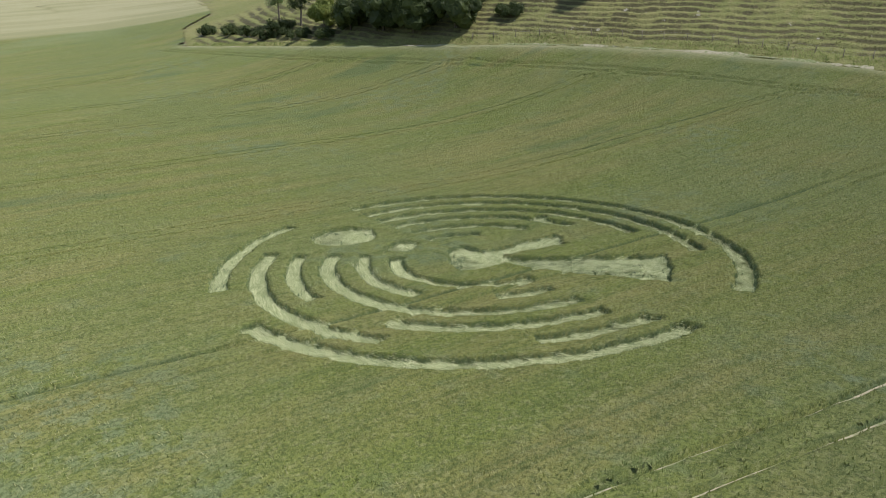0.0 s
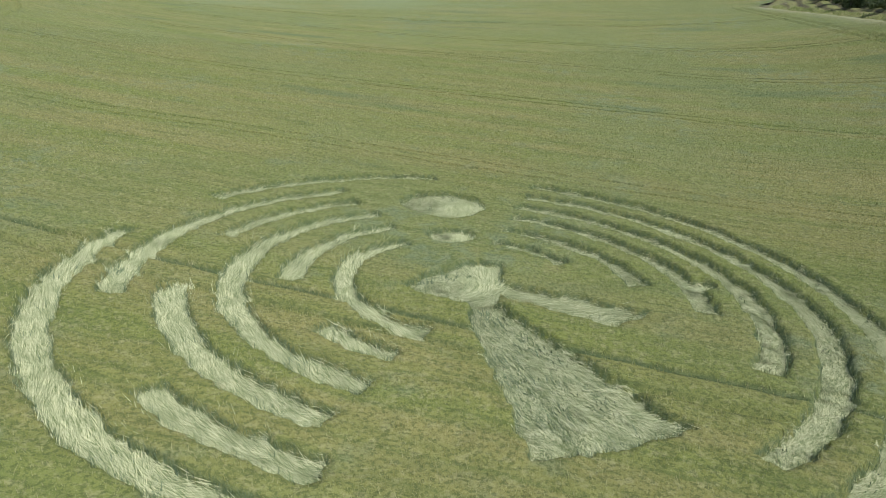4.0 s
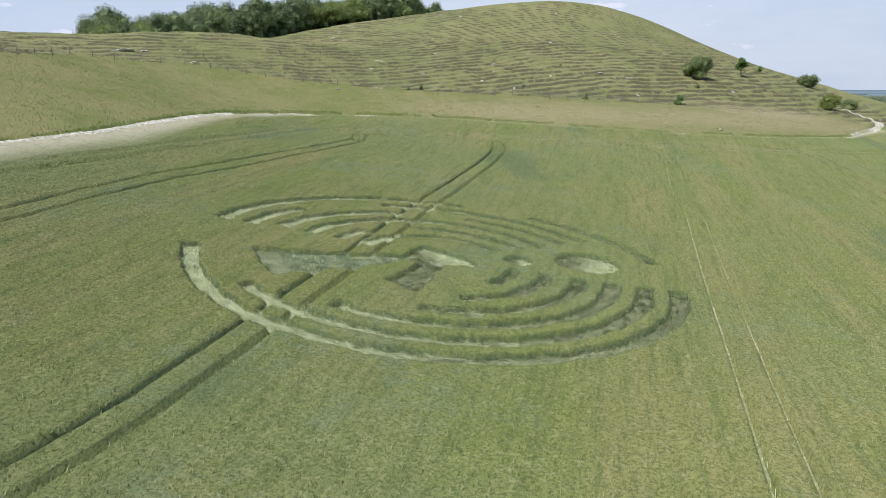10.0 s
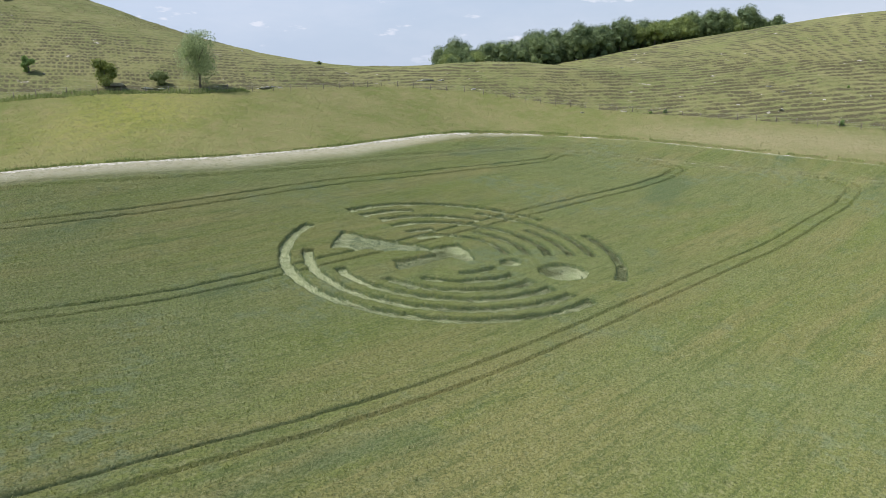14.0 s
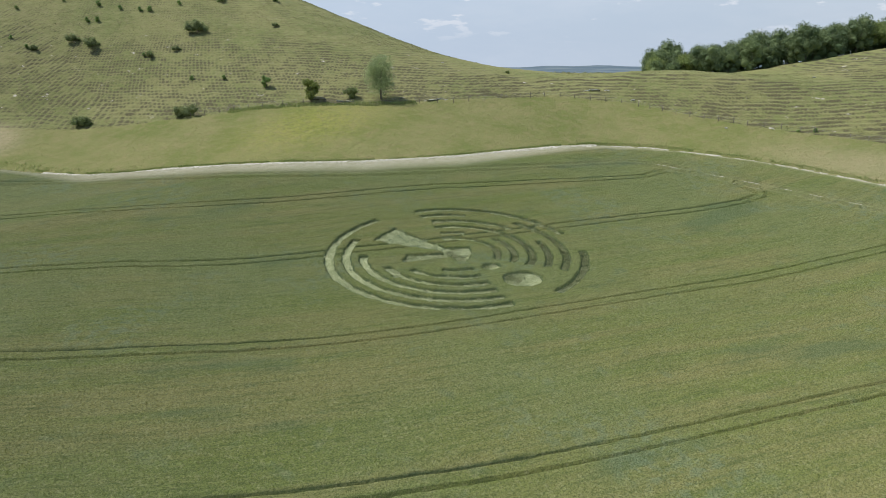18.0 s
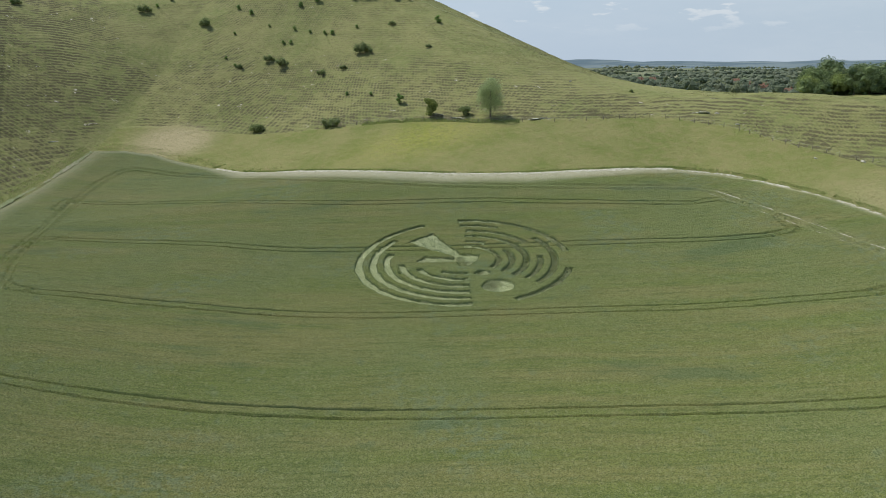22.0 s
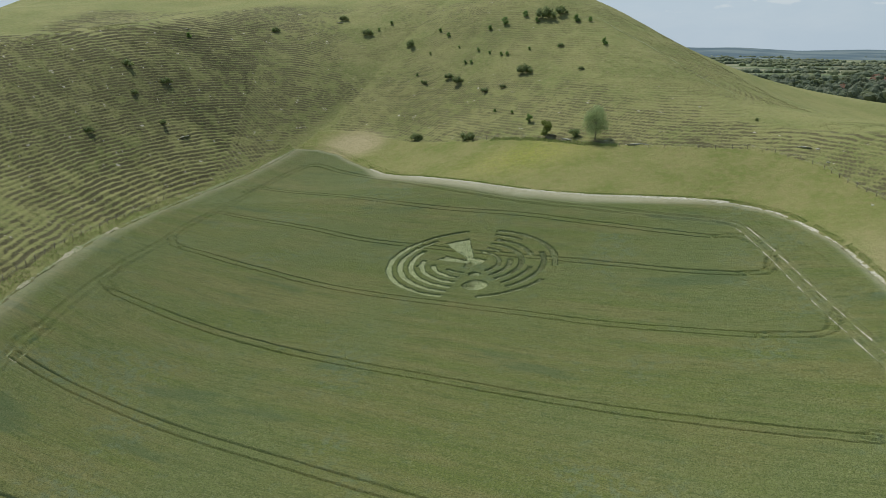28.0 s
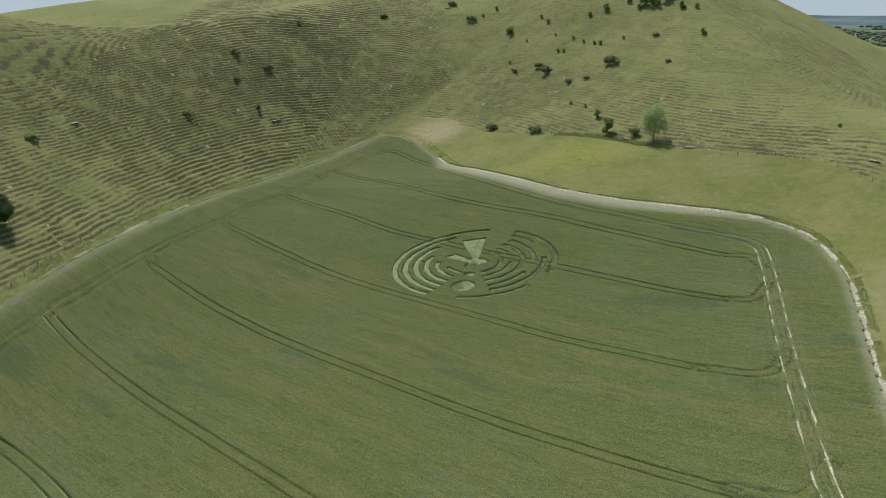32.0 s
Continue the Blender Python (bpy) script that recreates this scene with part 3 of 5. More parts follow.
TURNS = [curve(l, 0.4) for l in ENDS]


def rut_depth(x, y, lines, half=RUT):
    """1 in the wheel ruts of the lines, 0 in standing crop."""
    x, y = np.asarray(x, float), np.asarray(y, float)
    dep = np.zeros(x.shape)
    for l in lines:
        lo, hi = l.min(0) - 2, l.max(0) + 2
        m = (x > lo[0]) & (x < hi[0]) & (y > lo[1]) & (y < hi[1])
        if m.any():
            d, _ = seg_dist(x[m], y[m], np.vstack([l[::6], l[-1:]]) if len(l) > 40 else l)
            dep[m] = np.maximum(dep[m], 1 - smooth(np.abs(d - GAUGE), half * 0.8, half * 1.3))
    return dep


def ruts(x, y):
    """All tramlines: the two upper ones are worn widest."""
    return np.maximum(np.maximum(rut_depth(x, y, TRAMS[2:] + TURNS, 0.15), rut_depth(x, y, TRAMS[:1], 0.14)), rut_depth(x, y, TRAMS[1:2], 0.18))


# the crop circle: rings of laid barley about one centre
CX, CY = -0.1, -1.23
RING = (5.5, 7.7, 10.0, 12.2, 14.4, 16.6)
ARCS = [  # radius, from, to (degrees), width
    (RING[5], 89, 248, 1.10), (RING[4], 117, 248, 1.10), (RING[3], 140, 248, 1.05), (RING[2], 163, 248, 1.00), (RING[1], 180, 248, 0.92), (RING[0], 208, 250, 0.82),
    (RING[5], -19, 67, 1.08), (RING[4], 40, 66, 1.05), (RING[3], 6, 62, 1.05), (RING[2], -67, 62, 1.00), (RING[1], 37, 61, 0.92), (RING[0], -63, 63, 0.86),
    (RING[1], -67, 1, 0.88), (RING[3], -66, -23, 0.86), (RING[4], -67, 9, 1.02), (16.75, -90, -41, 0.95),
]
FAN = np.array([(-0.9, 1.2), (-5.1, 9.9), (-2.5, 10.9), (0.1, 11.4), (0.5, 1.8), (0.2, 0.4), (-0.5, 0.3)])
ARM = np.array([(-5.1, 3.0), (-7.1, 1.4), (-1.5, -1.3), (-0.4, -0.4)])
PAD = np.array([(-0.9, 0.5), (0.5, 0.9), (1.8, 0.3), (2.8, -0.8), (2.0, -2.2), (0.5, -3.0), (-0.8, -3.8), (-1.9, -3.5), (-1.4, -1.8)])
DOTS = [(-0.1, -12.6, 2.35, 2.3), (0.15, -7.3, 1.15, 1.05), (-10.7, -1.4, 0.65, 0.5)]
rng = np.random.default_rng(7)


def poly_sd(x, y, poly):
    d, _ = seg_dist(x, y, np.vstack([poly, poly[:1]]))
    return np.where(inside(x, y, poly), -d, d)


def arc_sd(x, y, arc):
    r, a, b, w = arc
    px, py = x - CX, y - CY
    rad, ang = np.hypot(px, py), np.degrees(np.arctan2(py, px))
    rel = np.mod(ang - a, 360)
    span = b - a
    over = np.where(rel > span, np.minimum(rel - span, 360 - rel), 0)
    along = np.radians(over) * rad
    across = np.abs(rad - r) - w / 2
    return np.where(over > 0, np.hypot(along, np.maximum(across, 0)), np.maximum(across, -np.radians(np.minimum(rel, span - rel)) * rad))


def laid(x, y):
    """Signed distance to the laid crop: below 0 inside."""
    x, y = np.asarray(x, float), np.asarray(y, float)
    best = np.full(x.shape, 9.0)
    m = np.hypot(x - CX, y - CY) < 20
    px, py = x[m], y[m]
    wob = 0.10 * vnoise(px * 0.9, py * 0.9, 21) + 0.12 * vnoise(px * 3.3, py * 3.3, 22)
    b = np.full(px.shape, 9.0)
    for arc in ARCS:
        b = np.minimum(b, arc_sd(px, py, arc))
    for poly in (FAN, ARM, PAD):
        b = np.minimum(b, poly_sd(px, py, poly))
    for dx, dy, rx, ry in DOTS:
        b = np.minimum(b, (np.hypot((px - dx) / rx, (py - dy) / ry) - 1) * min(rx, ry))
    best[m] = b + wob
    return best


CROP = 0.68


def crop_height(x, y):
    """How high the standing crop reaches, 0.03 where it lies or was driven down."""
    e1, _ = seg_dist(x, y, EDGE)
    e2, _ = seg_dist(x, y, WEST[1:])
    edge = np.minimum(e1, e2)
    wide = np.where(e1 < e2, 1.6 + 4.4 * smooth(y, 2, 14), 2.2)
    h = CROP * (0.35 + 0.65 * smooth(edge / wide, 0.05, 1.0)) * (1 + 0.08 * vnoise(x / 0.7, y / 0.7, 35) + 0.07 * vnoise(x / 1.3, y / 1.3, 31) + 0.07 * vnoise(x / 6, y / 6, 32))
    worn = 0.90 + 0.04 * vnoise(x / 5, y / 5, 33) + 0.06 * vnoise(x / 1.1, y / 1.1, 34)
    h = h * (1 - worn * ruts(x, y)) * (1 - 0.6 * rut_depth(x, y, ROUNDS, 0.30))
    return 0.04 + (h - 0.04) * smooth(laid(x, y), -0.08, 0.14)


def tone(x, y):
    """Where the crop far down the field is ripe and pale, and where it is blue-green."""
    edge = np.interp(x, [-160, -112, -90, -69, -49, -10, 14, 43, 74, 104, 240], [-150, -160, -182, -197, -213, -268, -303, -343, -378, -405, -460])
    near = np.interp(x, [-120, -90, -48, 0, 50, 100, 200], [-175, -165, -152, -143, -156, -190, -290])
    wave = 9 * vnoise(x / 22, y / 22, 81) + 4 * vnoise(x / 6, y / 6, 82)
    return {"ripe": smooth(edge - y + 0.3 * wave, -3, 6), "blue": smooth(near - y + wave, -14, 16)}


# canopy rows follow the tramlines so that every rut has clean sides
xs = np.concatenate([np.arange(-82, -19, 0.45), np.arange(-19, 19, 0.14), np.arange(19, 76, 0.45)])


def line_y(l, x):
    l = np.array(l)
    y = np.interp(x, l[:, 0], l[:, 1])
    y = np.where(x < l[0, 0], l[0, 1] + (x - l[0, 0]) * -0.5, y)
    return np.where(x > l[-1, 0], l[-1, 1] + (x - l[-1, 0]) * -0.42, y)


guides = [line_y(t, xs) for t in TRAMS]
guides = [guides[0] + 52, guides[0] + 26] + guides + [guides[-1] - 30]
rows = []
for k in range(len(guides) - 1):
    sec = 1 / math.cos(ROW)
    fine_rows = [-1.5, -1.22, -1.07, -0.96, -0.86, -0.76, -0.65, -0.5, -0.2, 0.0, 0.2, 0.5, 0.65, 0.76, 0.86, 0.96, 1.07, 1.22, 1.5]
    top, low = guides[k], guides[k + 1]
    step = 0.15 if k in (2, 3) else 0.42
    inner = np.arange(1.5 * sec + step, 24.5, step) / 26.0
    for r in fine_rows:
        rows.append(top - r * sec)
    for f in inner:
        rows.append(top - 1.5 * sec - (top - low - 3.0 * sec) * (f - inner[0] + 0.012) / (inner[-1] - inner[0] + 0.024))
V = np.stack(rows, 1)
XX = np.repeat(xs[:, None], V.shape[1], 1)
keep = inside(XX, V, FIELD)
HH = crop_height(XX, V)
e1, _ = seg_dist(XX, V, EDGE)
e2, _ = seg_dist(XX, V, WEST[1:])
north = smooth(V, 14, 24) * (1 - smooth(V, 62, 80))
thin = np.maximum((1 - smooth(e1, 0.5, 2.2 + 4.0 * north)) * (0.45 + 0.45 * north), 0.32 * (1 - smooth(e2, 0.3, 5.0)))
thin = np.maximum(thin, 0.08 * rut_depth(XX, V, ROUNDS, 0.8) * smooth(XX, 20, 50) * smooth(V, -80, -66))
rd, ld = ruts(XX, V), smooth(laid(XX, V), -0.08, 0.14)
# peaks halfway down rut and ring walls: stalk colour plus painted shade
stem_shade = np.maximum(1 - (2 * rd - 1) ** 2, 1 - (2 * ld - 1) ** 2)
ZZ = land(XX, V) + HH * 0.84
f = grid_faces(*XX.shape)
ok = keep.ravel()[f].all(1)
f = f[ok][:, ::-1]
used = np.unique(f)
re = np.full(XX.size, -1)
re[used] = np.arange(len(used))
canopy = mesh_of("barley_crop", np.stack([XX, V, ZZ], -1).reshape(-1, 3)[used], re[f], MAT_CANOPY, True, {"thin": thin.ravel()[used], "stem": stem_shade.ravel()[used], **{k: v.ravel()[used] for k, v in tone(XX, V).items()}})
tagged(new("barley_crop", canopy), "dense olive-green barley ripening to straw, with drill rows", "crop", kind="stuff")

# the same crop further down the field
fx, fy = np.concatenate([np.arange(-220, -136, 4.0), np.arange(-136, -82, 1.0), np.arange(-82, 80, 3.0), np.arange(80, 276, 4.0)]), np.concatenate([np.arange(-410, -210, 3.0), np.arange(-210, -90, 1.2)])
FX, FY = np.meshgrid(fx, fy, indexing="ij")
low_edge = line_y(np.array(TRAMS[-1]), np.clip(FX, -82, 76)) - 30
fk = inside(FX, FY, FIELD)
fk |= (FX < 0) & (inside(FX + 1, FY, FIELD) | inside(FX - 1, FY, FIELD))
tall = np.full(FX.shape, 0.42)
covered = (FX > -78) & (FX < 72) & (FY > low_edge + 3.5)
f = grid_faces(*FX.shape)
f = f[fk.ravel()[f].all(1) & ~covered.ravel()[f].all(1)][:, ::-1]
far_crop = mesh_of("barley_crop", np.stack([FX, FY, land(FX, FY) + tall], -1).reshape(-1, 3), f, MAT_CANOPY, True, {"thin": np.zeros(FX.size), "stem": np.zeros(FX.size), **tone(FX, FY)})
tagged(new("barley_crop", far_crop), "olive-green barley running down towards the valley", "crop", kind="stuff")


def blades(base, height, lean, width, az, droop=0.0):
    """One narrow triangle a stalk: foot, foot, tip."""
    n = len(base)
    wx, wy = np.cos(az + 1.57) * width / 2, np.sin(az + 1.57) * width / 2
    tip = base + np.stack([np.cos(az) * lean, np.sin(az) * lean, height], 1)
    side = np.stack([wx, wy, np.zeros(n)], 1)
    co = np.stack([base - side, base + side, tip], 1).reshape(-1, 3)
    return co, np.arange(3 * n).reshape(-1, 3)


def standing(n, box, width, name, label, keep_fn):
    x, y = rng.uniform(box[0], box[1], n), rng.uniform(box[2], box[3], n)
    m = keep_fn(x, y) & inside(x, y, FIELD)
    x, y = x[m], y[m]
    h = crop_height(x, y)
    m = h > 0.30
    x, y, h = x[m], y[m], h[m]
    k = len(x)
    zb = land(x, y) + h * 0.66
    h = h * rng.uniform(0.22, 0.46, k)
    az = rng.normal(-0.9, 1.1, k)
    lean = h * rng.uniform(0.1, 0.9, k)
    m = crop_height(x + lean * np.cos(az), y + lean * np.sin(az)) > 0.30
    x, y, zb, h, az, lean, k = x[m], y[m], zb[m], h[m], az[m], lean[m], int(m.sum())
    co, fc = blades(np.stack([x, y, zb], 1), h, lean, width * rng.uniform(0.7, 1.4, k), az)
    tagged(new(name, mesh_of(name, co, fc, MAT_STALK, False)), label, "crop", kind="stuff")


standing(290000, (-26, 26, -26, 26), 0.026, "barley_stalks", "upright barley stalks and ears round the laid rings",
         lambda x, y: np.hypot(x, y) < 25)
standing(440000, (-75, 62, -78, 48), 0.080, "barley_stalks", "upright barley stalks and ears in the open field",
         lambda x, y: (np.hypot(x, y) >= 25) & ((y < 16) | (seg_dist(x, y, EDGE)[0] > 5 + 4 * rng.random(len(x)))))


# upright stalks along the cut sides of rings and ruts, seen from foot to ear
def side_stalks(x, y, name, label):
    k = len(x)
    h = CROP * rng.uniform(0.65, 1.0, k)
    co, fc = blades(np.stack([x, y, land(x, y)], 1), h, h * rng.uniform(0.0, 0.35, k), rng.uniform(0.012, 0.034, k), rng.normal(-0.9, 1.3, k))
    tagged(new(name, mesh_of(name, co, fc, MAT_SIDE, False)), label, "crop", kind="stuff")


sx, sy = rng.uniform(-19, 19, 900000), rng.uniform(-20, 18, 900000)
d = laid(sx, sy)
m = (d > 0.0) & (d < 0.12)
sx, sy = sx[m], sy[m]
m = rut_depth(sx, sy, TRAMS[1:3]) < 0.3
side_stalks(sx[m], sy[m], "barley_sides", "blue-green barley stalks standing along the laid rings")
px = []
for k, l in enumerate(TRAMS[:5]):
    n = len(l) * (9, 14, 9, 9, 9)[k]
    half = (0.20, 0.26, 0.21, 0.21, 0.21)[k]
    i = rng.integers(0, len(l) - 1, n)
    t = rng.random((n, 1))
    q = l[i] * (1 - t) + l[i + 1] * t
    v = l[i + 1] - l[i]
    v /= np.linalg.norm(v, axis=1)[:, None]
    off = rng.choice([-1, 1], n) * (GAUGE + rng.choice([-1, 1], n) * rng.uniform(half, half + 0.10, n))
    px.append(q + np.stack([-v[:, 1], v[:, 0]], 1) * off[:, None])
px = np.vstack(px)
m = laid(px[:, 0], px[:, 1]) > 0.1
side_stalks(px[m, 0], px[m, 1], "barley_sides", "blue-green barley stalks standing along the wheel tracks")


# straw pressed along the wheel tracks
qs = []
for k, l in enumerate(TRAMS[:4]):
    n = len(l) * (34, 14, 8, 8)[k]
    i = rng.integers(0, len(l) - 1, n)
    u = rng.random((n, 1))
    v = l[i + 1] - l[i]
    v /= np.linalg.norm(v, axis=1)[:, None]
    off = rng.choice([-1, 1], n) * GAUGE + rng.normal(0, 0.13, n)
    q = l[i] * (1 - u) + l[i + 1] * u + np.stack([-v[:, 1], v[:, 0]], 1) * off[:, None]
    qs.append(np.column_stack([q, np.arctan2(v[:, 1], v[:, 0])]))
qs = np.vstack(qs)
qs = qs[vnoise(qs[:, 0] / 4, qs[:, 1] / 4, 46) > -0.5]
n = len(qs)
ln = rng.uniform(0.2, 0.5, n)
co, fc = blades(np.column_stack([qs[:, :2], land(qs[:, 0], qs[:, 1]) + rng.uniform(0.06, 0.20, n)]), ln * rng.uniform(0.05, 0.5, n), ln, rng.uniform(0.012, 0.035, n),
                qs[:, 2] + rng.normal(0, 0.6, n) + math.pi * rng.integers(0, 2, n))
tagged(new("rut_straw", mesh_of("rut_straw", co, fc, MAT_STRAW, False)), "broken pale straw pressed down along the wheel tracks", "straw", kind="stuff")

# stalks that stayed half upright inside the laid marks
lx, ly = rng.uniform(-19, 19, 300000), rng.uniform(-20, 18, 300000)
d = laid(lx, ly)
in_fan = inside(lx, ly, FAN)
m = (d < -0.05) & (vnoise(lx * 1.3, ly * 1.3, 44) + 0.6 * vnoise(lx * 4, ly * 4, 45) > np.where(in_fan, 0.10, 0.84))
lx, ly = lx[m], ly[m]
hh = rng.uniform(0.12, 0.42, len(lx))
co, fc = blades(np.stack([lx, ly, land(lx, ly) + 0.03], 1), hh, hh * rng.uniform(0.3, 1.6, len(lx)), rng.uniform(0.04, 0.09, len(lx)),
                np.arctan2(ly - CY, lx - CX) - 1.57 + rng.normal(0, 0.6, len(lx)))
tagged(new("barley_sides", mesh_of("barley_sides", co, fc, MAT_SIDE, False)), "half-fallen green stalks left among the laid straw", "crop", kind="stuff")


# laid barley, one object a mark
def strands(x, y, over, az, name, parent, spread=0.40):
    n = len(x)
    az = az + rng.normal(0, spread, n) + 0.5 * vnoise(x * 0.8, y * 0.8, 41)
    length = rng.uniform(0.25, 0.65, n)
    clump = vnoise(x * 1.8, y * 1.8, 42) + 0.7 * vnoise(x * 4.5, y * 4.5, 47)
    up = np.abs(rng.normal(0.06, 0.20, n)) + 0.16 * np.clip(clump, 0, 1)
    zb = land(x, y) + 0.07 + 0.15 * rng.random(n) + 0.10 * np.clip(clump, 0, 1) + 0.22 * smooth(over, -0.05, 0.25)
    co, fc = blades(np.stack([x, y, zb], 1), up * length, length, rng.uniform(0.008, 0.026, n), az)
    return part(name, mesh_of(name, co, fc, MAT_STRAW, False), parent)


def laid_mark(name, label, sd, box, flow, dens=860):
    """A mat of trodden straw and the strands that lie on it."""
    top = new(name)
    tagged(top, label, "flattened crop", "crop circle marks")
    st = 0.3
    ax, ay = np.arange(box[0] - 0.5, box[1] + 0.5, st), np.arange(box[2] - 0.5, box[3] + 0.5, st)
    A, B = np.meshgrid(ax, ay, indexing="ij")
    d = sd(A, B)
    f = grid_faces(*A.shape)
    f = f[(d.ravel()[f] < 0.10).all(1)][:, ::-1]
    used = np.unique(f)
    re = np.full(A.size, -1)
    re[used] = np.arange(len(used))
    z = land(A, B) + 0.08 + 0.05 * vnoise(A * 2, B * 2, 43)
    co = np.stack([A, B, z], -1).reshape(-1, 3)[used]
    part("straw_mat", mesh_of("straw_mat", co, re[f], MAT_MAT), top)
    n = int((box[1] - box[0]) * (box[3] - box[2]) * dens)
    x, y = rng.uniform(box[0], box[1], n), rng.uniform(box[2], box[3], n)
    d = sd(x, y)
    m = d < 0.30 * rng.random(n) ** 2.2
    x, y, d = x[m], y[m], d[m]
    strands(x, y, d, flow(x, y), "laid_straw", top)
    return top


def ring_flow(x, y):
    return np.arctan2(y - CY, x - CX) - math.pi / 2


for arc in ARCS:
    r, a, b, w = arc
    t = np.radians(np.linspace(a, b, 40))
    px, py = CX + r * np.cos(t), CY + r * np.sin(t)
    laid_mark("laid_arc", "pale flattened barley in a curved band, combed round the circle", lambda x, y, arc=arc: arc_sd(x, y, arc),
              (px.min() - w, px.max() + w, py.min() - w, py.max() + w), ring_flow, 860)
laid_mark("laid_fan", "pale flattened barley fan spreading out from the middle", lambda x, y: poly_sd(x, y, FAN), (-5.8, 1.2, -0.2, 12.0),
          lambda x, y: np.arctan2(y + 1, x + 0.2))
laid_mark("laid_spur", "narrow pale arm of flattened barley", lambda x, y: poly_sd(x, y, ARM), (-7.7, 0.2, -1.9, 3.6),
          lambda x, y: np.full(x.shape, 2.6))
laid_mark("laid_pad", "pale trodden barley at the middle of the circle", lambda x, y: poly_sd(x, y, PAD), (-2.5, 3.3, -4.4, 1.4),
          lambda x, y: np.arctan2(y + 1.2, x - 0.4) + 1.2)
for dx, dy, rx, ry in DOTS:
    laid_mark("laid_disc", "pale oval of swirled flattened barley", lambda x, y, q=(dx, dy, rx, ry): (np.hypot((x - q[0]) / q[2], (y - q[1]) / q[3]) - 1) * min(q[2:]),
              (dx - rx - .5, dx + rx + .5, dy - ry - .5, dy + ry + .5), lambda x, y, q=(dx, dy): np.arctan2(y - q[1], x - q[0]) + 1.9)

# ---------------------------------------------------------------- wheel tracks, chalk edges, paths
def strip(line, half, name, mat, lift=0.06, ragged=0.25, cols=4, surf=land):
    """A ragged-edged band draped over the ground."""
    t = np.gradient(line, axis=0)
    t /= np.linalg.norm(t, axis=1)[:, None] + 1e-9
    nrm = np.stack([-t[:, 1], t[:, 0]], 1)
    hw = half * (1 + ragged * vnoise(line[:, 0] * 1.3, line[:, 1] * 1.3, 51) + ragged * vnoise(line[:, 0] * 0.23, line[:, 1] * 0.23, 52))
    k = np.linspace(-1, 1, cols)
    x = line[:, None, 0] + nrm[:, None, 0] * hw[:, None] * k
    y = line[:, None, 1] + nrm[:, None, 1] * hw[:, None] * k
    z = surf(x, y) + lift
    return mesh_of(name, np.stack([x, y, z], -1).reshape(-1, 3), grid_faces(*x.shape)[:, ::-1], mat)


for k, l in enumerate(TRAMS):
    for s in (-GAUGE, GAUGE):
        tagged(new("wheel_track", strip(offset(l, s), (0.14, 0.11, 0.08, 0.09, 0.09, 0.09, 0.09)[k], "wheel_track", MAT_TRACK, 0.12 if k else 0.24, 0.45)), "narrow bare wheel track through the standing barley",
               "wheel track", kind="structure")
for l in ROUNDS:
    for s in (-GAUGE, GAUGE):
        tagged(new("wheel_track", strip(offset(l, s), 0.14, "wheel_track", MAT_TRACK, 0.16, 0.3)), "worn wheel track on the field headland",
               "wheel track", kind="structure")
east = ROUNDS[0][(ROUNDS[0][:, 0] > 50) & (ROUNDS[0][:, 1] > -75)]
for s in (-1.05, 1.05):
    tagged(new("wheel_track", strip(offset(east, s), 0.14, "wheel_track", MAT_CHALK, 0.30, 0.40)), "pale chalky wheel track on the field headland",
           "wheel track", kind="structure")

edge_line, west_line = curve(EDGE, 0.6), curve(WEST[1:11], 0.7)
tagged(new("chalk_edge", strip(offset(edge_line[(edge_line[:, 0] > 55) & (edge_line[:, 1] < 18)], 0.15), 0.30, "chalk_edge", MAT_CHALK, 0.05, 0.8)),
       "thin broken chalk strip between barley and weeds", "chalk edge", kind="structure")
tagged(new("chalk_edge", strip(offset(edge_line[(edge_line[:, 1] < 78) & (edge_line[:, 1] > 16.5)], 0.15), 0.62, "chalk_edge", MAT_CHALK, 0.15, 0.25)),
       "bare white chalk strip along the edge of the barley", "chalk edge", kind="structure")
tagged(new("chalk_edge", strip(offset(west_line, -0.2), 0.24, "chalk_edge", MAT_TRACK, 0.10, 0.9)),
       "thin chalky strip at the foot of the steep pasture", "chalk edge", kind="structure")
track = curve([(66.5, -91), (70.5, -97), (74.5, -103), (80, -108.5), (86, -111), (93, -110)], 0.5)
tagged(new("path", strip(track, 0.75, "path", MAT_CHALK, 0.07, 0.3, 4, ground)), "white chalk path bending round the grassy knoll", "path", kind="structure")
foot = curve([(56, 155), (64, 139), (72, 125), (81, 105), (90, 89)], 0.8)
tagged(new("path", strip(foot, 0.22, "path", MAT_TRACK, 0.10, 0.5, 3, ground)), "faint trodden path over the down", "path", kind="structure")

# ---------------------------------------------------------------- trees and bushes
ico = bmesh.new()
bmesh.ops.create_icosphere(ico, subdivisions=2, radius=1)
ICO_V, ICO_F = np.array([v.co[:] for v in ico.verts]), np.array([[v.index for v in f.verts] for f in ico.faces])
ico.free()
ico = bmesh.new()
bmesh.ops.create_icosphere(ico, subdivisions=1, radius=1)
ICO1_V, ICO1_F = np.array([v.co[:] for v in ico.verts]), np.array([[v.index for v in f.verts] for f in ico.faces])
ico.free()


def join(parts):
    co, fc, n = [], [], 0
    for c, f in parts:
        co.append(c)
        fc.append(f + n)
        n += len(c)
    return np.vstack(co), np.vstack(fc)


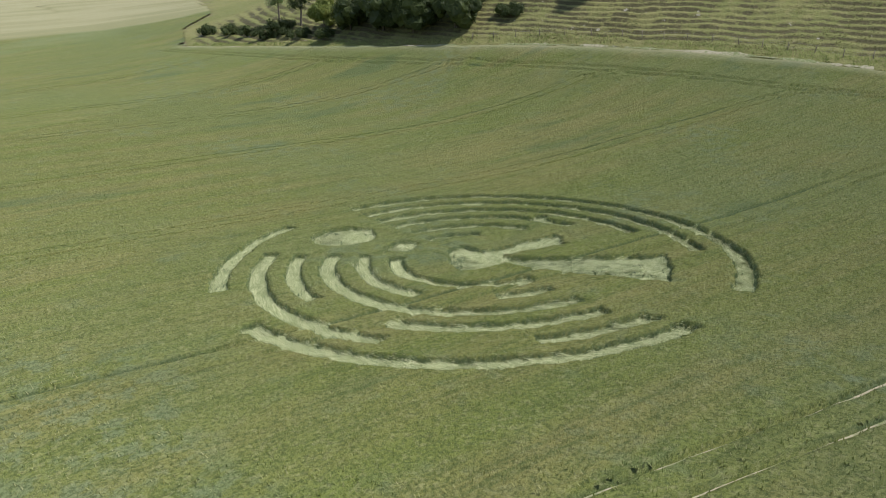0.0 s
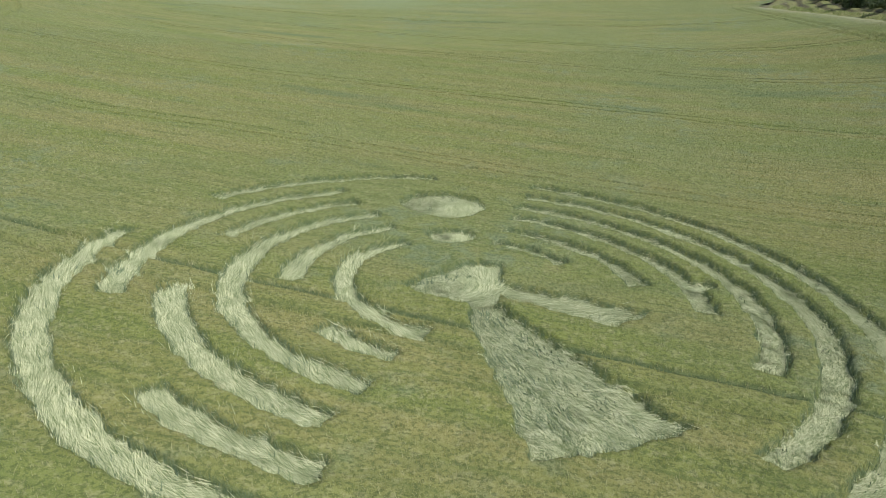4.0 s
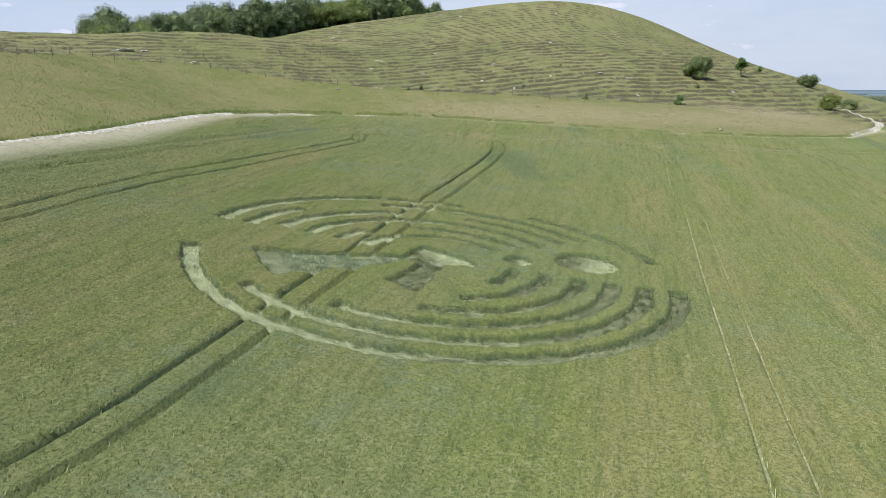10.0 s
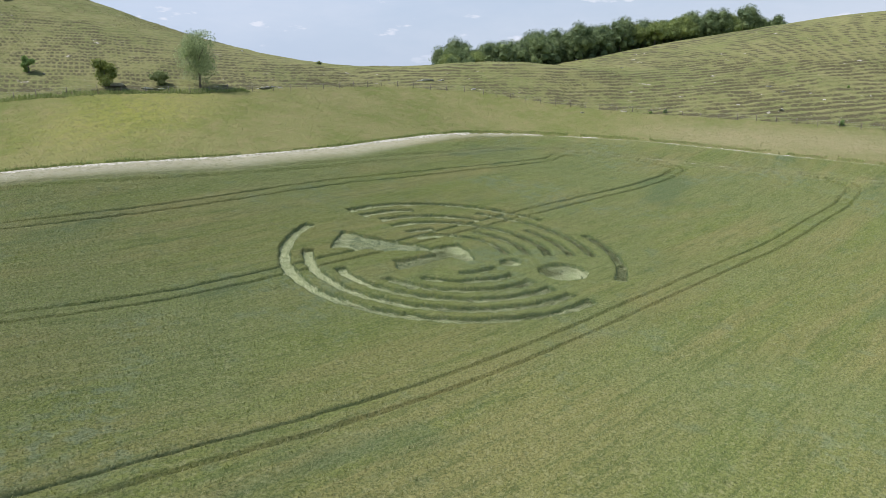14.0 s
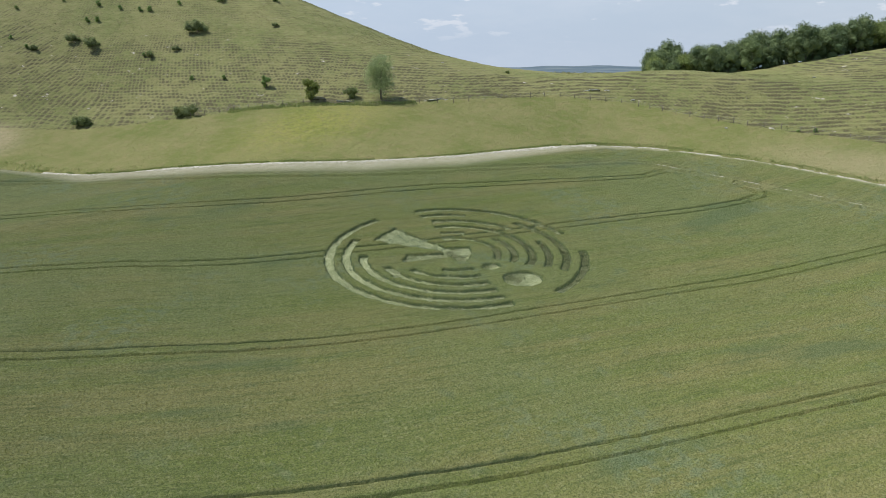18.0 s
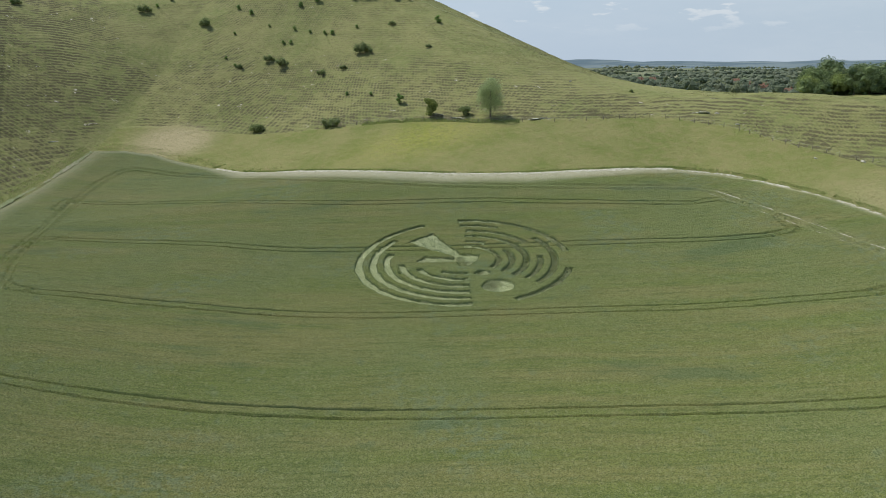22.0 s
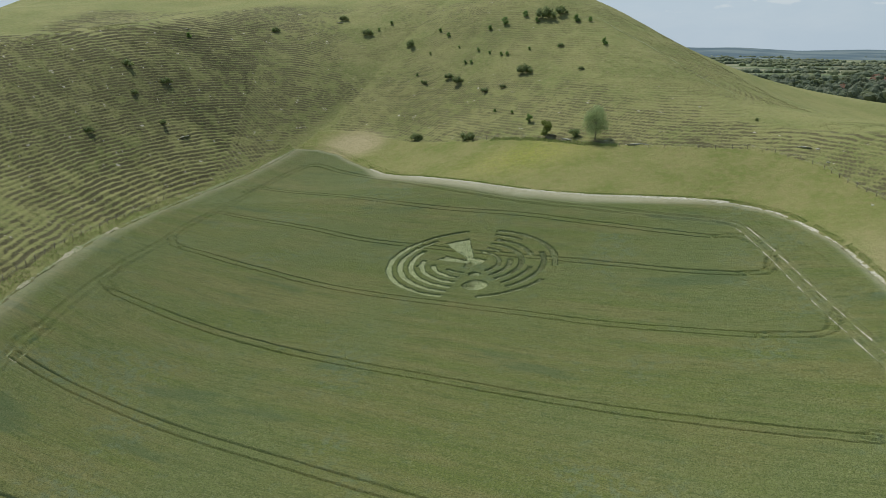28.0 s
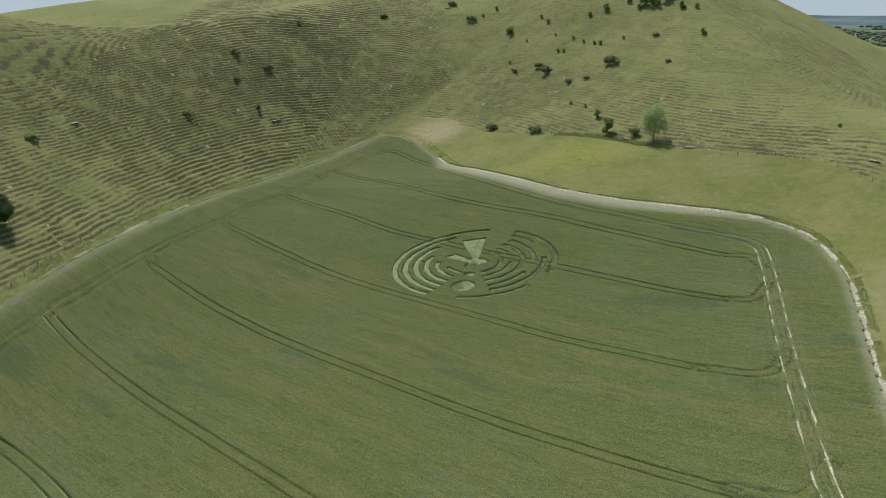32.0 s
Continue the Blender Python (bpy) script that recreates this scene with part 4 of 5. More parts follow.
def leaf_cloud(r, centres, radii, count, size):
    """Small leaf sprays on the skins of many clumps."""
    pick = r.choice(len(centres), count, p=radii ** 2 / (radii ** 2).sum())
    d = r.normal(0, 1, (count, 3))
    d /= np.linalg.norm(d, axis=1)[:, None]
    d[:, 2] = np.where(d[:, 2] < -0.5, -d[:, 2], d[:, 2])
    p = centres[pick] + d * (radii[pick] * r.uniform(0.70, 1.24, count))[:, None]
    a, b = r.normal(0, 1, (2, count, 3))
    a = a / np.linalg.norm(a, axis=1)[:, None] * (size * r.uniform(0.6, 1.5, count))[:, None]
    b = b / np.linalg.norm(b, axis=1)[:, None] * (size * r.uniform(0.5, 1.1, count))[:, None]
    return np.stack([p - a * 0.5, p + a * 0.5, p + b], 1).reshape(-1, 3), np.arange(3 * count).reshape(-1, 3)


def clumps(r, n, rx, ry, rz, z0, size, flat=0.0):
    """Clump centres filling an uneven crown."""
    d = r.normal(0, 1, (n, 3))
    d /= np.linalg.norm(d, axis=1)[:, None]
    q = r.uniform(0.25, 1.0, n)[:, None] ** 0.6
    c = d * q * np.array([rx, ry, rz])
    c[:, 2] = np.maximum(c[:, 2], -rz * (1 - flat)) + z0
    return c, size * r.uniform(0.65, 1.35, n)


def core(r, c, rad, shrink=0.8, lo=False):
    V, F = (ICO1_V, ICO1_F) if lo else (ICO_V, ICO_F)
    out = []
    for p, s in zip(c, rad):
        j = 1 + 0.18 * r.normal(0, 1, (len(V), 1)).clip(-1.5, 1.5)
        out.append((V * j * s * shrink + p, F))
    return join(out)


def tube(pts, r0, r1, sides=7):
    """A tapered, bent stem."""
    p = np.array(pts, float)
    n = len(p)
    a = np.linspace(0, 2 * math.pi, sides, endpoint=False)
    rad = np.linspace(r0, r1, n)
    co = np.stack([p[:, None, 0] + rad[:, None] * np.cos(a), p[:, None, 1] + rad[:, None] * np.sin(a), np.repeat(p[:, 2:3], sides, 1)], -1).reshape(-1, 3)
    i, j = np.meshgrid(np.arange(n - 1), np.arange(sides), indexing="ij")
    A, B = (i * sides + j).ravel(), (i * sides + (j + 1) % sides).ravel()
    tri = np.vstack([np.stack([A, B, B + sides], 1), np.stack([A, B + sides, A + sides], 1)])
    return co, tri


def stem(r, h, r0, limbs, spread):
    top = np.array([r.normal(0, h * 0.03), r.normal(0, h * 0.03), h])
    mid = top * 0.5 + [r.normal(0, h * 0.02), r.normal(0, h * 0.02), 0]
    out = [tube([(0, 0, -0.4), (0, 0, 0.05 * h), mid, top], r0, r0 * 0.25)]
    for k in range(limbs):
        a, z = r.uniform(0, 6.28), h * r.uniform(0.3, 0.8)
        s = spread * r.uniform(0.5, 1.0)
        b = np.array([0, 0, z])
        out.append(tube([b, b + [math.cos(a) * s * 0.5, math.sin(a) * s * 0.5, s * 0.45], b + [math.cos(a) * s, math.sin(a) * s, s * 0.75]], r0 * 0.42, r0 * 0.1, 5))
    return join(out)


def tree(seed, name, label, category, h, w, crown_lo, leaves, leaf, mat, n_clump=26, group="", lean=1.0, gaps=0.62):
    """trunk and crown under one empty at the foot."""
    r = np.random.default_rng(seed)
    top = new(name)
    tagged(top, label, category, group)
    part("trunk", mesh_of("trunk", *stem(r, h * 0.82, 0.035 * h * 0.75 + 0.03, 6, w * 0.8), MAT_BARK), top)
    rz = (h - crown_lo) / 2
    c, rad = clumps(r, n_clump, w * 0.78, w * 0.78 * lean, rz * 0.80, crown_lo + rz, min(w, rz) * 0.36)
    ring = 1 - 0.35 * np.clip((c[:, 2] - crown_lo - rz) / rz, 0, 1)
    c[:, :2] *= ring[:, None]
    co, fc = join(([core(r, c, rad, gaps)] if gaps else []) + [leaf_cloud(r, c, rad, leaves, leaf)])
    part("crown", mesh_of("crown", co, fc, mat, False), top)
    return top


def bush(seed, name, label, category, h, w, leaves, leaf, mat, n_clump=16, group="", long=1.0):
    r = np.random.default_rng(seed)
    top = new(name)
    tagged(top, label, category, group)
    part("stem", mesh_of("stem", *stem(r, h * 0.6, 0.05 + 0.02 * h, 4, w * 0.5), MAT_BARK), top)
    c, rad = clumps(r, n_clump, w * 0.75 * long, w * 0.75, h * 0.42, h * 0.46, min(w, h) * 0.36, 0.15)
    co, fc = join([core(r, c, rad, 0.7), leaf_cloud(r, c, rad, leaves, leaf)])
    part("foliage", mesh_of("foliage", co, fc, mat, False), top)
    return top


def put(ob, x, y, turn=0.0, scale=1.0, sink=0.12, surf=ground):
    z = float(surf(np.array([x]), np.array([y]))[0])
    ob.matrix_world = Matrix.Translation((x, y, z - sink)) @ Matrix.Rotation(turn, 4, "Z") @ Matrix.Diagonal((scale, scale, scale, 1))
    return ob


def place_copy(ob, x, y, turn, scale, sink=0.12):
    z = float(ground(np.array([x]), np.array([y]))[0])
    c = copy_thing(ob, Matrix.Identity(4))
    c.matrix_world = Matrix.Translation((x, y, z - sink)) @ Matrix.Rotation(turn, 4, "Z") @ Matrix.Diagonal((scale, scale, scale, 1))
    return c


# the lone tree and the bushes at the foot of the hill
put(tree(11, "ash_tree", "pale green young ash tree standing alone at the meadow's upper edge", "tree", 9.6, 3.7, -0.5, 10000, 0.23, MAT_LEAF_ASH, 52, gaps=0), 36.5, 58.5)
put(bush(12, "elder_bush", "tall ragged green bush beside a chalk scar", "bush", 5.0, 2.0, 2600, 0.26, MAT_LEAF_LIME, 14), 24.3, 67.0, 0.4)
put(bush(13, "thorn_bush", "dark rounded hawthorn at the foot of the down", "bush", 2.6, 1.7, 1600, 0.22, MAT_LEAF_THORN, 12), 31.5, 62.8, 1.0)
put(bush(14, "gorse_bush", "low dark spreading gorse at the meadow edge", "bush", 2.3, 2.2, 2200, 0.22, MAT_LEAF_THORN, 18, long=1.9), 3.0, 81.5, -0.6)
put(bush(15, "gorse_bush", "low dark gorse by the dry grass", "bush", 1.9, 2.0, 1800, 0.22, MAT_LEAF_THORN, 14, long=1.5), -13.0, 96.0, -0.7)
put(bush(16, "elder_bush", "dark upright bush on the slope", "bush", 2.9, 1.2, 1400, 0.22, MAT_LEAF_OAK, 10), 21.0, 79.5, 0.2)

# scattered thorns on the down: a low spreading kind and an upright kind
low = bush(21, "thorn_bush", "dark low hawthorn scrub on the open down", "bush", 1.7, 1.7, 1100, 0.22, MAT_LEAF_THORN, 12, "thorns on the down", 1.5)
put(low, 24.0, 116.5, -0.2, 1.5)
for x, y, t, s in [(-103, 93.5, 0, 1.4), (-93, 98, 1, 1.25), (-34, 165, 0.3, 1.5), (-17, 156, 2, 1.6), (-2, 130, 0.4, 1.2), (1, 126, 0.9, 1.5), (-11, 131, 2.1, 0.8),
                   (-108, 3, 1.1, 1.1), (-100, 56, 0.5, 1.0), (-89, 80, 2.4, 0.9), (-98, 84, 1.7, 0.9), (16, 112, 0.1, 0.8), (10, 114, 1.2, 0.9), (38, 128.5, 0.7, 0.8),
                   (36, 152, 0, 2.6), (42, 155, 1, 2.0), (97, -77, 0, 0.55), (82, 62, 1.4, 0.5), (-45, 178, 0.2, 1.3), (-70, 160, 1, 1.1), (41.5, 107.5, 0.2, 0.7)]:
    place_copy(low, x, y, t, s * 0.78)
tall = bush(22, "thorn_bush", "small upright green hawthorn on the open down", "bush", 2.3, 0.95, 800, 0.20, MAT_LEAF_OAK, 9, "thorns on the down")
put(tall, 53, 126, 0.3, 1.2)
HIGH = [(-25, 172, 1, 1.1), (-2, 155, 2, 1.1), (4, 136, 0, 0.9), (9, 141, 1, 0.9), (14, 152, 2, 1.2), (17, 134, 0, 0.9), (27, 132, 1, 0.8), (20, 153, 1.3, 1.9), (47, 148.5, 0, 1.9),
          (52, 149, 2, 1.3), (37, 129, 3, 0.7), (-5, 160, 1, 1.1), (6, 135, 2, 0.9), (13, 137, 1, 0.8), (-14, 137, 3, 0.7), (-12, 132, 1, 0.7)]
FLANK = [(19, 133, 2, 1.0), (-95, 130, 0, 1.3), (28, 156, 2, 1.6), (-71, 159, 1, 0.9), (82, -64.5, 2, 1.35), (82.5, -45.5, 1, 0.8), (84, -12, 0, 0.6), (85.5, -14.5, 1, 0.65), (106, -49, 2, 0.4),
          (9, 115, 0.5, 0.7), (-30, 168, 1.5, 0.8), (32, 150, 0.4, 1.4), (12, 97, 1.9, 0.8), (17, 91, 0.9, 0.7), (124, -110, 0.7, 1.1), (2, 146, 1, 0.7), (-9, 147, 1, 0.7)]
for x, y, t, s in HIGH + FLANK:
    place_copy(tall, x, y, t, s * 0.75)

# bushes on the knoll to the east
put(bush(31, "thorn_bush", "large rounded hawthorn on the flank of the knoll", "bush", 5.4, 3.3, 5200, 0.28, MAT_LEAF_THORN, 26), 104, -81, 0.3)
put(tree(32, "thorn_tree", "small wind-shaped hawthorn tree on the knoll", "tree", 4.6, 1.7, 1.2, 1800, 0.26, MAT_LEAF_OAK, 12), 112, -97, 0.3)
put(bush(33, "elder_bush", "bright green rounded bush by the chalk path", "bush", 3.6, 2.5, 3200, 0.26, MAT_LEAF_LIME, 18), 90, -104.5, 0.3)
put(bush(34, "bramble_bush", "low dark bramble beside the green bush", "bush", 2.1, 2.2, 1800, 0.24, MAT_LEAF_THORN, 14, long=1.5), 94.5, -113, 0.3)
put(bush(35, "bramble_bush", "low scrub on the crest behind the path", "bush", 2.6, 2.6, 2000, 0.26, MAT_LEAF_THORN, 14, long=1.7), 116, -118, 0.6)

# the thicket and trees at the foot of the western slope
for seed, x, y, h, w, mat, nm, lb in [
        (41, -81.5, -66, 9.5, 5.6, MAT_LEAF_DARK, "thorn_tree", "tall dark hawthorn in the thicket at the field's edge"),
        (42, -80, -58, 8.2, 5.2, MAT_LEAF_DARK, "thorn_tree", "dense dark hawthorn in the thicket at the field's edge"),
        (43, -81, -49.5, 8.8, 5.2, MAT_LEAF_DARK, "thorn_tree", "broad dark tree at the end of the thicket"),
        (44, -88, -60, 10.0, 5.6, MAT_LEAF_DARK, "thorn_tree", "dark tree behind the thicket"),
        (45, -89, -50, 9.0, 5.2, MAT_LEAF_DARK, "thorn_tree", "dark thorn tree above the thicket"),
        (46, -82, -74.5, 8.0, 4.8, MAT_LEAF_DARK, "thorn_tree", "dull green tree at the thinning end of the thicket"),
        (38, -89, -70, 10.0, 5.6, MAT_LEAF_DARK, "thorn_tree", "tall green tree in the back of the thicket"),
        (39, -84, -83, 6.0, 3.8, MAT_LEAF_LIME, "thorn_tree", "paler green tree beside the thicket")]:
    put(tree(seed, nm, lb, "tree", h, w, 0.3, 7500, 0.32, mat, 34, gaps=0.85), x, y, seed)
put(tree(47, "ash_tree", "slender leaning ash with a thin open crown", "tree", 11.5, 3.2, 2.4, 3600, 0.28, MAT_LEAF_ASH, 22, gaps=0.35), -90, -101, 0.2)
put(tree(48, "ash_tree", "slender tall ash with a thin open crown", "tree", 12.0, 3.4, 2.2, 3800, 0.28, MAT_LEAF_DARK, 22, gaps=0.35), -87, -92, 1.2)
put(tree(49, "thorn_tree", "large dark hawthorn alone on the pasture", "tree", 6.8, 4.0, 0.4, 5200, 0.30, MAT_LEAF_DARK, 26), -91, -28, 0.5)
put(bush(57, "bramble_bush", "low wide bramble at the end of the thicket", "bush", 2.0, 2.2, 2200, 0.24, MAT_LEAF_DARK, 18, long=1.5), -84.5, -40, 1.5)
for k, (x, y, s) in enumerate([(-80, -86, 1.2), (-82, -92, 1.0), (-81, -97, 1.1), (-84, -104, 1.3), (-86, -113, 1.3), (-88, -122, 1.2), (-85, -96, 1.4), (-79, -79, 1.1)]):
    put(bush(50 + k, "bramble_bush", "low tangled bramble at the foot of the slope", "bush", 1.8 * s, 2.3 * s, 1800, 0.24, MAT_LEAF_DARK if k % 2 == 0 else MAT_LEAF_DARK, 14, long=1.6), x, y, k)

# the wood behind the saddle
kinds = [tree(61, "beech_tree", "rounded green tree at the edge of the hilltop wood", "tree", 10.3, 4.9, -0.6, 5200, 0.36, MAT_BEECH[1], 30, "hilltop wood"),
         tree(62, "beech_tree", "dark green tree in the hilltop wood", "tree", 9.4, 4.6, -0.6, 5200, 0.36, MAT_BEECH[0], 30, "hilltop wood"),
         tree(63, "beech_tree", "fresh green tree in the hilltop wood", "tree", 8.8, 4.7, -0.6, 5000, 0.36, MAT_BEECH[2], 28, "hilltop wood"),
         tree(64, "beech_tree", "tall green tree in the hilltop wood", "tree", 11.2, 4.8, -0.6, 5400, 0.36, MAT_BEECH[0], 32, "hilltop wood")]
r = np.random.default_rng(65)
wl = curve([(131, 45), (148, 28), (160, 16), (178, -6), (192, -26), (204, -46)], 3.5)
n = 0
for row in range(3):
    for x, y in offset(wl, 2 + 6.5 * row):
        k = int(r.choice([0, 0, 1, 1, 2, 3])) if row else int(r.choice([0, 1, 1, 2, 3]))
        x, y, t = x + r.normal(0, 1.3), y + r.normal(0, 1.3), r.uniform(0, 6.28)
        near_end = 1.02 * min(1.0, 0.5 + 0.035 * np.hypot(x - 131, y - 45), 0.45 + 0.03 * np.hypot(x - 204, y + 46))
        s = r.uniform(0.82, 1.0) * near_end
        if n < 4:
            put(kinds[n], x, y, t, s, 0.5)
        else:
            place_copy(kinds[k], x, y, t, s, 0.5)
        n += 1


# woods in the valleys, too far to tell tree from tree
def far_wood(seed, name, label, spots, mat, size=(10, 16)):
    r = np.random.default_rng(seed)
    parts = []
    for x, y in spots:
        z = float(land(np.array([x]), np.array([y]))[0])
        h = r.uniform(*size)
        c, rad = clumps(r, 6, h * 0.36, h * 0.36, h * 0.36, h * 0.48, h * 0.22)
        a = core(r, c, rad, 0.9, True)
        b = leaf_cloud(r, c, rad, 150, 1.1)
        for co, fc in (a, b):
            parts.append((co + [x, y, z - 0.5], fc))
    tagged(new(name, mesh_of(name, *join(parts), mat, False)), label, "wood", kind="stuff")


def scatter(seed, n, eye, a0, a1, d0, d1, gap=0.0):
    r = np.random.default_rng(seed)
    a, d = np.radians(r.uniform(a0, a1, n)), r.uniform(d0 ** 1.2, d1 ** 1.2, n) ** (1 / 1.2)
    x, y = eye[0] + np.cos(a) * d, eye[1] + np.sin(a) * d
    m = vnoise(x / 60, y / 60, seed) > gap
    m &= ~inside(x, y, FIELD)
    return np.stack([x[m], y[m]], 1)


for k, (mat, tone) in enumerate(zip(MAT_WOOD, ("dark green", "dull green", "lighter green"))):
    cnt = (210, 190, 90)[k]
    far_wood(70 + k, "valley_wood", f"{tone} broadleaf wood filling the valley beyond the barley", scatter(70 + k, cnt * 2, (-23, 23), -84, -42, 585, 980, -0.7), mat, (13, 19))
    far_wood(75 + k, "valley_wood", f"{tone} trees crowding down to the end of the barley", scatter(75 + k, cnt // 2, (-23, 23), -61, -50, 515, 600, -0.8), mat, (12, 17))
    # the haze over these trees sits in their leaf colour
    far_wood(80 + k, "valley_wood", f"{tone} trees of the valley behind the hill", scatter(80 + k, cnt * 2, (0, -130), 32, 70, 520, 1150, -0.15), MAT_HAZE_WOOD[k], (11, 17))
    far_wood(90 + k, "hedgerow_wood", f"{tone} hedges and copses of the far plain", scatter(90 + k, cnt // 2, (0, 0), -80, 80, 900, 1500, 0.0), mat, (4, 9))
r = np.random.default_rng(99)
hl = curve([(8, -343), (30, -362), (60, -380), (90, -388), (120, -392), (155, -395), (190, -400), (232, -412)], 3.5)
far_wood(95, "hedgerow", "broken hedge with trees at the far end of the barley", (hl + r.normal(0, 5, hl.shape))[r.random(len(hl)) > 0.35], MAT_WOOD[0], (2, 10))

# hedges and copses that net the far plain, in short lines of small crowns
ico = bmesh.new()
bmesh.ops.create_icosphere(ico, subdivisions=1, radius=1)
bmesh.ops.delete(ico, geom=[f for f in ico.faces if f.calc_center_median().z < -0.45], context="FACES")
ico.verts.index_update()
DOME_V, DOME_F = np.array([v.co[:] for v in ico.verts]), np.array([[v.index for v in f.verts] for f in ico.faces])
ico.free()
r = np.random.default_rng(130)
for k in range(3):
    parts = []
    for _ in range(150):
        a, d = math.radians(r.uniform(-75, 82)), r.uniform(1000 ** 0.8, 3200 ** 0.8) ** 1.25
        x, y, t, n = math.cos(a) * d, -60 + math.sin(a) * d, r.normal(a + 1.57, 0.5), int(r.integers(6, 26))
        u = (np.arange(n) - n / 2) * r.uniform(9, 15)
        hx, hy = x + math.cos(t) * u + r.normal(0, 3, n), y + math.sin(t) * u + r.normal(0, 3, n)
        hz = land(hx, hy)
        for p, q, w in zip(hx, hy, hz):
            size = r.uniform(3.0, 7.5)
            parts.append((DOME_V * (1 + 0.15 * r.normal(0, 1, (len(DOME_V), 1)).clip(-1.5, 1.5)) * [size * 1.25, size * 1.25, size] + [p, q, w + size * 0.3], DOME_F))
    tagged(new("far_hedge", mesh_of("far_hedge", *join(parts), MAT_HAZE_WOOD[k], False)), ("dark", "dull green", "pale green")[k] + " hedges and copses dividing the far fields", "hedge", kind="stuff")

# the distance beyond the plain, with blue air haze painted into its colour
M = Mat("far distance painted haze blue", 1.0, 0.0)
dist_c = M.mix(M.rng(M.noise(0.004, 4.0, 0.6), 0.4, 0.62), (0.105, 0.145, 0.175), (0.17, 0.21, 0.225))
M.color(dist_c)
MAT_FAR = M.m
az, rr = np.radians(np.linspace(-110, 110, 221)), np.array([2500, 2900, 3300, 3700, 4100, 4400, 4500])
A, B = np.meshgrid(az, rr, indexing="ij")
bx, by = np.cos(A) * B, np.sin(A) * B
rise = smooth(B, 2500, 4400) * (24 + 9 * vnoise(np.degrees(A) / 7, B * 0, 71) + 5 * vnoise(np.degrees(A) / 2.1, B * 0, 72))
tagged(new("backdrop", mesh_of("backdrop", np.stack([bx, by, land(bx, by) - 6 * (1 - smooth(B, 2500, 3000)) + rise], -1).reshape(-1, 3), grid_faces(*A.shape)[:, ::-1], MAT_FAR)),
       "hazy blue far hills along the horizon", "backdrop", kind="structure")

# ---------------------------------------------------------------- rough grass and weeds
def tufts(n, box, keep_fn, name, label, mat, h, w, lift=0.0, seed=5):
    r = np.random.default_rng(seed)
    x, y = r.uniform(box[0], box[1], n), r.uniform(box[2], box[3], n)
    m = keep_fn(x, y)
    x, y = x[m], y[m]
    k = len(x)
    hh = h * r.uniform(0.5, 1.5, k)
    co, fc = blades(np.stack([x, y, ground(x, y) - 0.03 + lift], 1), hh, hh * r.uniform(0, 0.8, k), w * r.uniform(0.6, 1.5, k), r.uniform(0, 6.28, k))
    tagged(new(name, mesh_of(name, co, fc, mat, False)), label, "grass", kind="stuff")


def on_down(x, y):
    return ~inside(x, y, FIELD) & ~inside(x, y, BANK) & (vnoise(x / 3.0, y / 3.0, 61) + 0.5 * vnoise(x / 20, y / 20, 62) > 0.0)


tufts(120000, (-125, -70, -70, 135), on_down, "rough_grass", "rough tussocky grass on the steep western pasture", MAT_TUFT, 0.17, 0.17, seed=5)
tufts(110000, (-75, 110, 85, 170), on_down, "rough_grass", "short rough grass on the hillside", MAT_TUFT, 0.13, 0.16, seed=6)
tufts(70000, (60, 130, -110, 60), on_down, "rough_grass", "rough grass on the eastern knoll", MAT_TUFT, 0.13, 0.16, seed=7)
tufts(520000, (-55, 92, -105, 115), lambda x, y: inside(x, y, BANK), "meadow_grass", "long unmown meadow grass round the field", MAT_MEADOW, 0.14, 0.06, seed=8)


def weeds(line, lo, hi, n, name, label, seed, h=0.75):
    r = np.random.default_rng(seed)
    i = r.integers(0, len(line) - 1, n)
    t = r.random((n, 1))
    p = line[i] * (1 - t) + line[i + 1] * t
    d = np.gradient(line, axis=0)[i]
    d /= np.linalg.norm(d, axis=1)[:, None]
    p = p + np.stack([-d[:, 1], d[:, 0]], 1) * r.uniform(lo, hi, (n, 1))
    m = vnoise(p[:, 0] / 2.5, p[:, 1] / 2.5, seed) > -0.55
    p = p[m]
    hh = h * r.uniform(0.4, 1.3, len(p))
    co, fc = blades(np.column_stack([p, ground(p[:, 0], p[:, 1]) - 0.03]), hh, hh * r.uniform(0, 0.5, len(p)), r.uniform(0.05, 0.13, len(p)), r.uniform(0, 6.28, len(p)))
    tagged(new(name, mesh_of(name, co, fc, MAT_NETTLE, False)), label, "weeds", kind="stuff")


weeds(edge_line[edge_line[:, 0] > 55], 0.5, 1.7, 9000, "tall_weeds", "tall green nettles and weeds along the field edge", 63, 0.26)
weeds(edge_line[edge_line[:, 1] > 62], 0.5, 3.0, 1500, "tall_weeds", "rank green weeds at the field corner", 64, 0.4)
weeds(edge_line[(edge_line[:, 1] > 16) & (edge_line[:, 1] < 80)], 0.7, 1.5, 9000, "tall_weeds", "dark ragged grass along the upper side of the chalk strip", 67, 0.3)
weeds(curve([(8, 76), (20, 67), (30, 59), (41, 52)], 0.6), -0.8, 1.6, 5000, "tall_weeds", "fresh green nettles along the meadow fence", 66, 0.5)
weeds(west_line, -2.6, -0.6, 9000, "tall_weeds", "green weeds at the foot of the western pasture", 65, 0.35)

# ---------------------------------------------------------------- chalk scars and stones
def rock(seed, sx, sy, sz):
    r = np.random.default_rng(seed)
    v = ICO_V * (1 + 0.28 * r.normal(0, 1, (len(ICO_V), 1)).clip(-1.4, 1.4)) * [sx, sy, sz]
    return v, ICO_F


